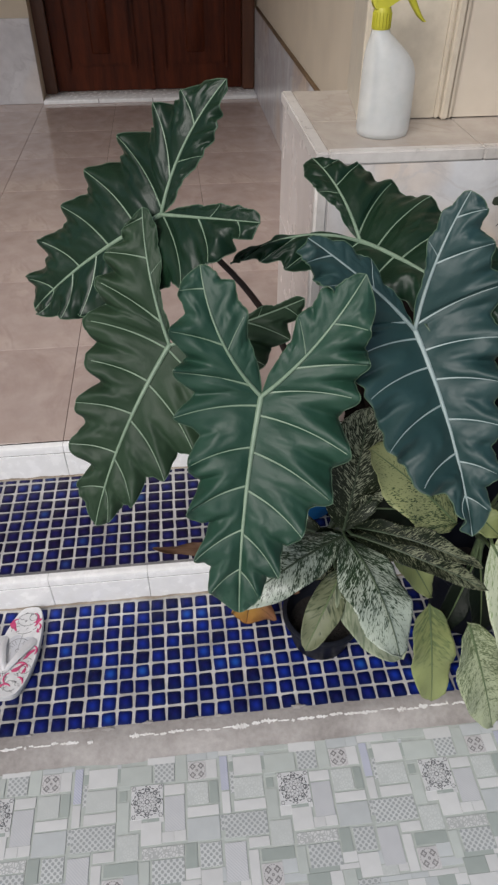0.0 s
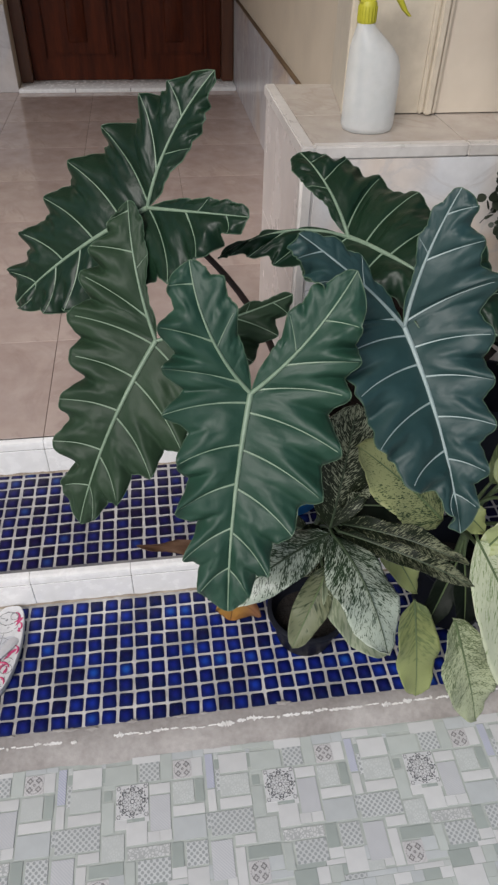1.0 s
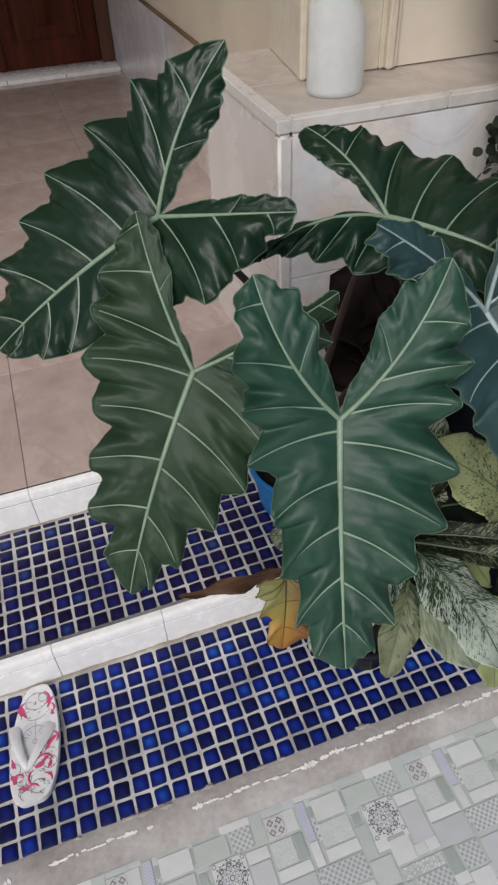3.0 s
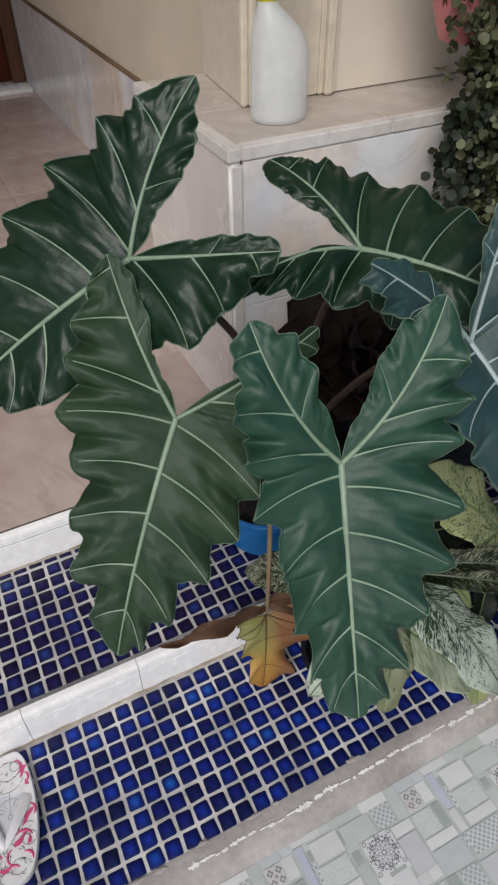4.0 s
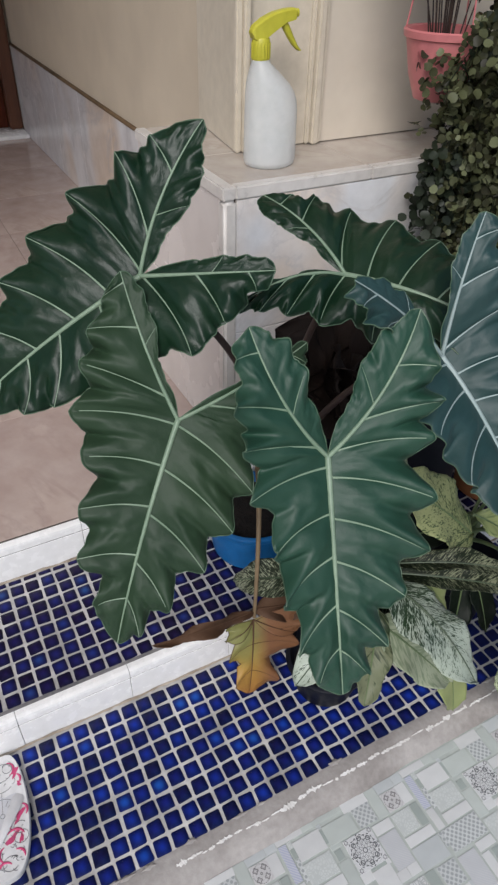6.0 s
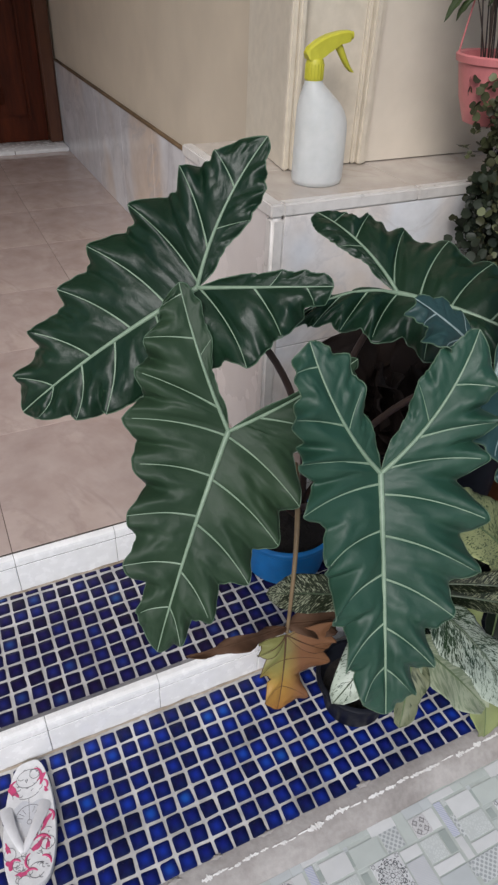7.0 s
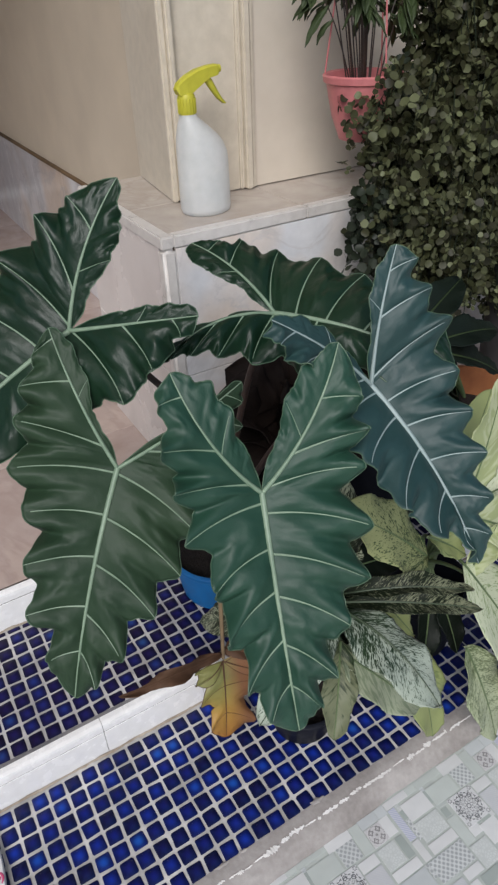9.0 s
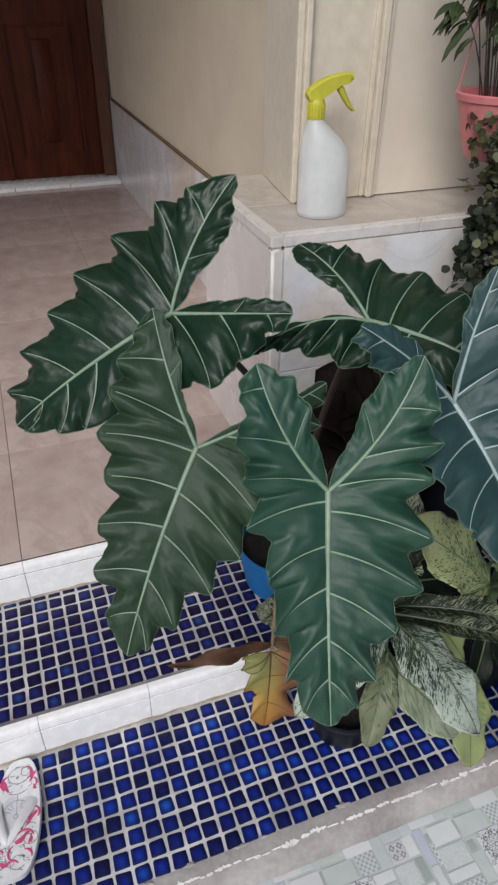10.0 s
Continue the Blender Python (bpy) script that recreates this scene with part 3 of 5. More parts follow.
# cement smeared over the front row of mosaic
rng = random.Random(23)
for k in range(14):
    cx, cy = rng.uniform(-0.35, 1.15), rng.uniform(-0.260, -0.254)
    rx, ry, ph = rng.uniform(0.006, 0.018), rng.uniform(0.002, 0.005), rng.uniform(0, 6)
    bm = bmesh.new()
    rings = []
    for f, z in ((0.0, 0.0026), (0.6, 0.0023), (1.0, 0.0006)):
        rings.append([bm.verts.new((cx + f * rx * (1 + 0.3 * math.sin(3 * q * 0.393 + ph)) * math.cos(q * 0.393), cy + f * ry * (1 + 0.35 * math.sin(5 * q * 0.393 + ph)) * math.sin(q * 0.393), z)) for q in range(16)] if f else [bm.verts.new((cx, cy, z))])
    for q in range(16):
        r = (q + 1) % 16
        bm.faces.new((rings[0][0], rings[1][q], rings[1][r]))
        bm.faces.new((rings[1][q], rings[2][q], rings[2][r], rings[1][r]))
    part("cement_smear", bm, M["cement"], step_low)

# upper step and porch slab
step_up = tagged(part("step_upper", box(X0, X1, 0.0285, 0.3290, -0.06, 0.0838), M["grout_worn"]), "upper step paved with dark blue mosaic tiles", "step", kind="structure")
porch = tagged(part("porch_floor", box(X0 - 0.8, X1, 0.3362, 3.6, -0.06, 0.1765), M["joint"]), "porch floor of glossy pink-beige tiles", "floor", kind="structure")
part("grout_line", box(X0, X1, 0.0376, 0.0455, 0.07, 0.0852), M["grout_dark"], step_up, "dirty dark joint behind the step nosing")


def nosing(parent, y, z0, zr, z1, depth, shift):
    """White tiles along a step's front: flat riser pieces and ridged rounded edge pieces, 0.2 m long."""
    part("grout_line", box(X0, X1, y + 0.0007, y + 0.0075, zr - 0.0015, zr - 0.0001), M["dirt_joint"], parent, "thin dirty joint below the nosing")
    x = X0
    while x < X1:
        a = shift + 0.2 * round((x - shift) / 0.2)
        part("riser_tile", box(a + 0.0005, a + 0.1995, y, y + 0.008, z0, zr - 0.0016, 0.0008), M["white_tile"], parent, smooth=False)
        bm = bmesh.new()
        prof = [(y + 0.008, zr), (y + 0.0006, zr), (y - 0.0004, zr + 0.0010), (y - 0.0004, z1 - 0.008), (y + 0.0005, z1 - 0.002), (y + 0.006, z1)]
        k = 4
        for i in range(k):
            yy = y + 0.006 + (depth - 0.006) * i / k
            st = (depth - 0.006) / k
            prof += [(yy + st * 0.15, z1 + 0.0003), (yy + st * 0.6, z1 + 0.0003), (yy + st * 0.7, z1), (yy + st, z1)]
        prof += [(y + depth, z1 - 0.012), (y + 0.008, z1 - 0.012)]
        nrib = 40
        cols = []
        for q in range(nrib * 2 + 1):
            xx = a + 0.0005 + 0.199 * q / (nrib * 2)
            rib = 0.0002 if q % 2 else -0.0001
            cols.append([bm.verts.new((xx, yy, zz + (rib if zz > z1 else 0))) for yy, zz in prof])
        for c0, c1 in zip(cols, cols[1:]):
            for i in range(len(prof)):
                j = (i + 1) % len(prof)
                bm.faces.new((c0[i], c0[j], c1[j], c1[i]))
        bm.faces.new(cols[0])
        bm.faces.new(cols[-1][::-1])
        part("nosing_tile", bm, M["white_tile"], parent, smooth=False)
        x += 0.2


nosing(step_up, 0.0205, -0.001, 0.066, 0.087, 0.0168, -0.002)
nosing(porch, 0.3280, 0.0835, 0.157, 0.179, 0.0148, 0.013)
part("grout_line", box(X0, X1, 0.3429, 0.3474, 0.16, 0.1786), M["dirt_joint"], porch, "dark joint behind the porch edge")


def grime(parent, y, z, seed):
    """Thin uneven line of dirt and old grout where a tread meets the riser behind it."""
    bm = bmesh.new()
    prev = None
    for k in range(421):
        x = -0.45 + 1.75 * k / 420
        d = 0.0035 + 0.0030 * noise.noise((x * 22, seed, 0)) + 0.0022 * noise.noise((x * 90, seed, 3))
        h = 0.0035 + 0.0030 * noise.noise((x * 30, seed, 7)) + 0.0012 * noise.noise((x * 120, seed, 9))
        cur = [bm.verts.new(c) for c in ((x, y - max(0.0012, d), z), (x, y - 0.0012, z + 0.0016), (x, y - 0.0008, z + max(0.0018, h)))]
        if prev:
            bm.faces.new((prev[0], cur[0], cur[1], prev[1]))
            bm.faces.new((prev[1], cur[1], cur[2], prev[2]))
        prev = cur
    part("dirt_line", bm, M["grime"], parent, "brownish dirt along the riser")


grime(step_low, 0.0205, 0.0008, 2.0)
grime(step_up, 0.3280, 0.0852, 5.0)

# porch tiles, 0.4 m square
tile_mesh = link_mesh("tile", box(-0.1993, 0.1993, -0.1993, 0.1993, -0.006, 0.0, 0.0004), M["porch_tile"], False)
for i in range(-5, 2):
    for j in range(0, 8):
        ob = new("tile", tile_mesh)
        ob.location = (0.013 + 0.2 + 0.4 * i, 0.3472 + 0.2 + 0.4 * j, 0.179)
        ob.rotation_euler = (0, 0, 0)
        ob.parent = porch

# walls
wall_side = tagged(part("wall_side", box(0.82, 1.02, 0.80, 3.45, 0.17, 2.9), M["cream"]), "cream painted porch wall with tiled lower part", "wall", kind="structure")
for k in range(7):
    y0 = 3.40 - 0.4 * (k + 1)
    part("wall_tile", box(0.808, 0.8225, y0 + 0.001, y0 + 0.399, 0.18, 0.596, 0.001), M["wall_tile"], wall_side, smooth=False)
part("dado_line", box(0.806, 0.8225, 0.85, 3.40, 0.5975, 0.606, 0.001), plain("brown dado joint", (0.10, 0.06, 0.03), (0.20, 0.13, 0.07), 0.7), wall_side, "thin brown joint above the tiles")

# added wall out of view, its height sets how much sky light enters
wall_left = tagged(part("wall_end", box(-2.5, -2.32, 0.42, 3.2995, 0.17, 1.05), M["cream"]), "added low cream wall, unseen, shaping the porch light", "wall", kind="structure")

wall_back = empty("wall_back", label="cream porch wall around the dark door", category="wall", kind="structure")
part("wall_left", box(-3.2, -0.3842, 3.30, 3.6, 0.17, 2.9), M["cream"], wall_back)
part("wall_right", box(0.8065, 1.02, 3.452, 3.6, 0.17, 2.2995), M["cream"], wall_back)
part("lintel", box(-0.3838, 1.0195, 3.40, 3.6, 2.30, 2.9), M["cream"], wall_back)
part("backing", box(-0.3838, 0.806, 3.56, 3.5995, 0.1985, 2.2995), M["cream"], wall_back)
for k in range(4):
    part("wall_tile", box(-0.46 - 0.4 * (k + 1) + 0.001, -0.46 - 0.4 * k + (0.075 if k == 0 else 0) - 0.001, 3.285, 3.2995, 0.18, 0.585, 0.001), M["wall_tile"], wall_back, smooth=False)
door_sill = tagged(part("door_sill", box(-0.384, 0.806, 3.27, 3.52, 0.17, 0.198, 0.004), M["white_tile"]), "white tiled door sill", "sill", kind="structure")
for k in range(1, 4):
    part("sill_joint", box(-0.384 + 0.3 * k, -0.384 + 0.3 * k + 0.003, 3.2685, 3.272, 0.18, 0.1985), M["joint"], door_sill)

door = tagged(empty("door_1", (0.2, 3.45, 0.198)), "closed dark brown panelled wooden double door", "door", kind="structure")
for nm, x0, x1 in (("door_leaf", -0.315, 0.2195), ("door_leaf", 0.2205, 0.735)):
    leafp = part(nm, box(x0, x1, 3.455, 3.495, 0.200, 2.22), M["wood"], door)
    w = x1 - x0
    for z0, z1 in ((0.33, 0.95), (1.08, 2.08)):
        bm = box(x0 + 0.10, x1 - 0.10, 3.440, 3.4555, z0, z1, 0.010, 2)
        part("raised_panel", bm, M["wood"], leafp)
        part("panel_boss", box(x0 + w / 2 - 0.05, x0 + w / 2 + 0.05, 3.432, 3.4405, z0 + 0.06, z1 - 0.06, 0.006, 1), M["wood"], leafp)
        for xa in (x0 + 0.075, x1 - 0.089):
            part("moulding", box(xa, xa + 0.014, 3.436, 3.4555, z0 - 0.02, z1 + 0.02, 0.005, 2), M["wood"], leafp)
for x0, x1 in ((-0.384, -0.318), (0.738, 0.806)):
    part("door_frame", box(x0, x1, 3.40, 3.53, 0.1985, 2.299, 0.006, 2), M["wood_frame"], door)
part("door_frame", box(-0.318, 0.738, 3.40, 3.53, 2.222, 2.299, 0.006, 2), M["wood_frame"], door)
part("cover_strip", box(0.205, 0.235, 3.438, 3.4545, 0.201, 2.21, 0.004, 2), M["wood"], door)
settle(door)

# out of view; extended over the steps to hold back sky light
ceiling = tagged(part("ceiling", box(-3.2, 2.6, -0.25, 3.6, 2.9, 3.05), M["ceiling"]), "unseen white porch ceiling, drawn forward to shade the steps", "ceiling", kind="structure")

# ledge with tiled faces and white edge trim
ledge = tagged(part("ledge", box(0.590, X1, 0.420, 0.862, 0.175, 0.763), M["joint"]), "tiled ledge below the window with white edge trim", "ledge", kind="structure")
for k in range(3):
    for z0, z1 in ((0.18, 0.478), (0.480, 0.751)):
        part("face_tile", box(0.606 + 0.55 * k, 1.155 + 0.55 * k, 0.411, 0.4215, z0, z1, 0.001), M["ledge_tile"], ledge, smooth=False)
for z0, z1 in ((0.18, 0.478), (0.480, 0.751)):
    part("face_tile", box(0.581, 0.5915, 0.436, 0.860, z0, z1, 0.001), M["ledge_side"], ledge, smooth=False)
for k in range(6):
    for y0, y1 in ((0.432, 0.61), (0.612, 0.862)):
        part("top_tile", box(0.602 + 0.3 * k, 0.900 + 0.3 * k, y0, y1, 0.7625, 0.775, 0.001), M["ledge_top"], ledge, smooth=False)


for k in range(5):
    part("edge_trim", box(0.6015 + 0.3 * k, 0.9010 + 0.3 * k, 0.408, 0.4315, 0.7520, 0.7765, 0.003, 2), M["ledge_trim"], ledge)
part("edge_trim", box(0.576, 0.6015, 0.408, 0.864, 0.7520, 0.7765, 0.003, 2), M["ledge_trim"], ledge)
part("corner_trim", box(0.577, 0.6056, 0.4065, 0.4356, 0.1795, 0.7515, 0.006, 3), M["ledge_trim"], ledge)

# window wall behind the ledge
bm = bmesh.new()
foot = [(0.703, 0.612), (X1, 0.612), (X1, 0.80), (0.82, 0.80), (0.82, 0.862), (0.737, 0.862)]
lo, hi = [[bm.verts.new((x, y, z)) for x, y in foot] for z in (0.777, 2.9)]
bm.faces.new(lo[::-1])
bm.faces.new(hi)
for k in range(6):
    bm.faces.new((lo[k], lo[(k + 1) % 6], hi[(k + 1) % 6], hi[k]))
wall_front = tagged(part("wall_front", bm, M["cream"], smooth=False), "cream painted wall with framed window panels", "wall", kind="structure")
# thin jamb skin in lighter paint, the light on this side included
bm = bmesh.new()
foot = [(0.7005, 0.612), (0.7026, 0.612), (0.7366, 0.8615), (0.7345, 0.8615)]
lo, hi = [[bm.verts.new((x, y, z)) for x, y in foot] for z in (0.777, 2.38)]
bm.faces.new(lo[::-1])
bm.faces.new(hi)
for k in range(4):
    bm.faces.new((lo[k], lo[(k + 1) % 4], hi[(k + 1) % 4], hi[k]))
bmesh.ops.recalc_face_normals(bm, faces=bm.faces[:])
part("jamb", bm, M["frame"], wall_front, "cream window jamb, paint lightened for the light on it", smooth=False)
window = tagged(empty("window_1", (1.2, 0.60, 0.78)), "cream window frame with closed pale panels", "window", kind="structure")
for x0, x1, y0 in ((0.696, 0.709, 0.596), (0.7095, 0.722, 0.588), (0.7225, 0.729, 0.600), (0.862, 0.872, 0.600), (0.8725, 0.888, 0.590), (0.8885, 0.900, 0.598), (1.72, 1.76, 0.592)):
    part("frame_post", box(x0, x1, y0, 0.6115, 0.7765, 2.4, 0.003, 2), M["frame"], window)
part("pane", box(0.901, 1.7195, 0.606, 0.6112, 0.7775, 2.38), plain("pale satin pane", (0.69, 0.615, 0.51), (0.74, 0.67, 0.57), 0.4, 8, 1.5, 0.04, 0.0005), window, "pale frosted pane")
part("pane", box(0.7295, 0.8615, 0.607, 0.6112, 0.7775, 2.38), M["frame"], window, "cream side panel")
part("frame_head", box(0.696, 1.76, 0.592, 0.6115, 2.401, 2.45, 0.004, 2), M["frame"], window)
settle(window)


# ---- leaves ----
def arrow_leaf(parent, J, T, L1, L2, sides, inners, mat_, vein, fold=(0, 0), bulge=0.03, bend=0.0, lobe_bend=(0.02, 0.02), scallop=0.25, wave=0.015, quilt=0.015, curl=0.0,
               name="leaf", label="", thick=1.0, rib=0.0039, sharp=0.85, turn=(0, 0), leans=(0.85, 1.2)):
    """Arrowhead leaf with wavy margin: a blade from the stalk's joint J to the tip T and two back lobes with ribs to L1 and L2.
    sides: for the half of L1 and that of L2 the side veins in turn, as (place, length in mm, angle from the tip's way), where the place goes
    from the lobe's tip (-1) past the joint (0) to the blade's tip (1); inners: the inner margin of the lobes as (place, width in mm);
    fold: degrees by which the halves rise; turn: degrees by which the lobes turn away; scallop: depth of the bays between two vein ends against their distance."""
    J, T, L = Vector(J), Vector(T), (Vector(L1), Vector(L2))
    a = (T - J).normalized()
    s = L[1] - L[0]
    s = (s - a * s.dot(a)).normalized()
    N = s.cross(a)
    if N.dot(Vector((-0.1, -0.7, 0.75))) < 0:
        N = -N
    Cm = (J + T) / 2 + N * bulge + N.cross(a).normalized() * bend
    seed = random.Random(round(abs(J.x * 7919 + T.z * 104729 + L[0].y * 1299709) * 1000))
    bm, rb, mb, vb = bmesh.new(), bmesh.new(), bmesh.new(), []
    uvl = bm.loops.layers.uv.new("leaf")

    def mid(v):
        return bez(J, Cm, T, v)

    def web(knots, curve, normal, arch, depth, nq, rev, cv, lift, amp=1.0):
        """Skin over the veins of one half; knots: (place, vein from its foot to its end)."""
        grid, grid_n, at_vein, run = [], [], [], 0.0
        ph = seed.uniform(0, 6)
        for i in range(len(knots) - 1):
            (u0, D0), (u1, D1) = knots[i], knots[i + 1]
            e0, e1 = curve(u0) + D0, curve(u1) + D1
            gap = (e1 - e0).length
            sub = max(8, min(26, int(gap / 0.0022)))
            k_amp, k_dip, lean = seed.uniform(0.6, 1.25), seed.uniform(0.75, 1.2), seed.uniform(*leans)
            k_fold, k_at = seed.uniform(0.0, 1.3), seed.uniform(0.35, 0.65)
            edge = i == 0 or i == len(knots) - 2
            for j in range(sub + (i == len(knots) - 2)):
                f = j / sub
                u = u0 + (u1 - u0) * f
                p, m = curve(u), normal(u)
                D = D0.lerp(D1, f)
                ln = max(D.length, 1e-5)
                if edge:
                    # the ends of lobes and blade are rounded
                    dip = -min(0.16 * gap, 0.006 if i == 0 else 0.004) * math.sin(math.pi * f)
                    out = (D if D.length > 0.004 else D0 + D1).normalized()
                    D = D - out * dip
                else:
                    bay = (0.5 - 0.5 * math.cos(2 * math.pi * f ** lean)) ** sharp
                    dip = depth * k_dip * gap * bay
                    nib = 0.04 * gap * math.sin(4 * math.pi * f) ** 2 * bay
                    D = D * max(0.35, 1.04 - (dip - nib) / ln)
                ln = D.length
                calm = min(1.0, ln / 0.045)
                puff = math.sin(math.pi * f) ** 0.8
                row = []
                for jq in range(nq + 1):
                    q = jq / nq
                    h = quilt * k_amp * (puff - 0.25) * math.sin(math.pi * 0.95 * q) * amp
                    h += wave * k_amp * amp * q ** 2.6 * (math.cos(2 * math.pi * f) * 0.8 - 0.15 + 0.35 * math.sin(4 * math.pi * f + ph))
                    h += 0.45 * quilt * noise.noise((run * 90 + 20 * f * gap * 4.5 + ph, q * 5.0, ph)) * q ** 0.7 * puff
                    h -= 1.05 * wave * k_fold * amp * q ** 2.2 * math.exp(-((f - k_at) / 0.13) ** 2)
                    h += 0.30 * quilt * noise.noise((u * 4 + ph, q * 2.2, 3.1 + ph)) * q
                    h *= calm
                    h += cv * ln * q ** 2 - curl * ln * q ** 3
                    row.append(p + D * q - arch(u) * (0.05 * 4 * q * (1 - q) * ln) + m * (h + lift * q * (1 - q) * ln))
                if j == 0 and i > 0:
                    at_vein.append(len(grid))
                grid.append(row)
                grid_n.append(m)
            run += gap
        vs = [[bm.verts.new(p) for p in row] for row in grid]
        nrow = len(grid) - 1
        for i in range(nrow):
            for jq in range(nq):
                quad = [vs[i][jq], vs[i + 1][jq], vs[i + 1][jq + 1], vs[i][jq + 1]]
                uv = [(i / nrow * 3, jq / nq), ((i + 1) / nrow * 3, jq / nq), ((i + 1) / nrow * 3, (jq + 1) / nq), (i / nrow * 3, (jq + 1) / nq)]
                if rev:
                    quad.reverse()
                    uv.reverse()
                fc = bm.faces.new(quad)
                for lp, c in zip(fc.loops, uv):
                    lp[uvl].uv = c
        tube([row[-1] + n_ * 0.0003 for row, n_ in zip(grid, grid_n)], [0.0007 * thick] * len(grid), 5, mb)
        for r in at_vein if nq > 14 else at_vein[1:2]:
            long_ = (grid[r][-1] - grid[r][0]).length
            if long_ > 0.012:
                stop = nq + 1 - seed.choice((0, 0, 1, 2))
                w0 = rib * 0.40 * min(1.0, 0.45 + long_ / 0.16) * (1.0 if nq > 14 else 0.6)
                vb.append(tube([grid[r][q] + grid_n[r] * 0.0006 for q in range(stop)], [w0 * (1 - 0.72 * q / nq) for q in range(stop)], 6))

    for k in range(2):
        b = (L[k] - J).normalized()
        side = (L[k] - J) - a * (L[k] - J).dot(a)
        dk = (side - N * side.dot(N)).normalized()
        fo = radians(fold[k])
        dd = dk * math.cos(fo) + N * math.sin(fo)
        tu = radians(turn[k])
        dl = dd * math.cos(tu) - N * math.sin(tu)
        n1, n2 = a.cross(dd).normalized(), b.cross(dl).normalized()
        n1 = -n1 if n1.dot(N) < 0 else n1
        n2 = -n2 if n2.dot(N) < 0 else n2
        pl = n2.cross(b).normalized()
        pl = -pl if pl.dot(dk) < 0 else pl
        Cl = (J + L[k]) / 2 + n2 * 0.02 + pl * lobe_bend[k]

        def curve(u, Cl=Cl, k=k):
            return mid(u) if u >= 0 else bez(J, Cl, L[k], -u)

        def normal(u, n1=n1, n2=n2):
            return (n1 * (1 + min(0, u)) + n2 * max(0, -u)).normalized()

        def way(u, ang, dd=dd, dl=dl):
            m = normal(u)
            ar = (a - m * a.dot(m)).normalized()
            sd = dd.lerp(dl, max(0, -u))
            sd = sd - m * sd.dot(m)
            sd = (sd - ar * sd.dot(ar)).normalized()
            return ar * math.cos(radians(ang)) + sd * math.sin(radians(ang))

        knots = [(-1.0, way(-1.0, 120) * 0.0004)] + [(u, way(u, ang) * (mm / 1000)) for u, mm, ang in sides[k]] + [(1.0, way(1.0, 20) * 0.0004)]
        bays = scallop[k] if isinstance(scallop, tuple) else scallop
        web(knots, curve, normal, lambda u, b=b: a if u > -0.1 else (a * 0.3 - b * 0.7) * 0.6, bays, 22, k == 0, 0.0, 0.05)
        lobe_way = (b * 0.62 - pl * 0.78).normalized()
        knots = [(0.0, lobe_way * 0.0004)] + [(-u, lobe_way * (mm / 1000)) for u, mm in inners[k]] + [(-1.0, lobe_way * 0.0004)]
        web(knots, curve, normal, lambda u, b=b: -b * 0.5, bays * 0.4, 12, k == 0, 0.0, 0.05, 0.35)
        tube([curve(-i / 16) + n2 * 0.0010 for i in range(17)], [rib * 0.72 * (1 - 0.80 * i / 16) for i in range(17)], 8, rb)
    tube([mid(i / 24) + N * 0.0010 for i in range(25)], [rib * (1 - 0.80 * i / 24) for i in range(25)], 8, rb)
    bmesh.ops.remove_doubles(bm, verts=bm.verts[:], dist=0.0005)
    bmesh.ops.recalc_face_normals(bm, faces=bm.faces[:])
    lf = part(name, bm, mat_, parent, label)
    sol = lf.modifiers.new("thickness", "SOLIDIFY")
    sol.thickness, sol.offset = 0.0009, 0.0
    part("midrib", rb, vein, lf)
    for v_ in vb:
        part("side_vein", v_, vein, lf)
    part("margin", mb, M["edge"] if vein in (M["vein"], M["vein_blue"]) else vein, lf)
    return lf


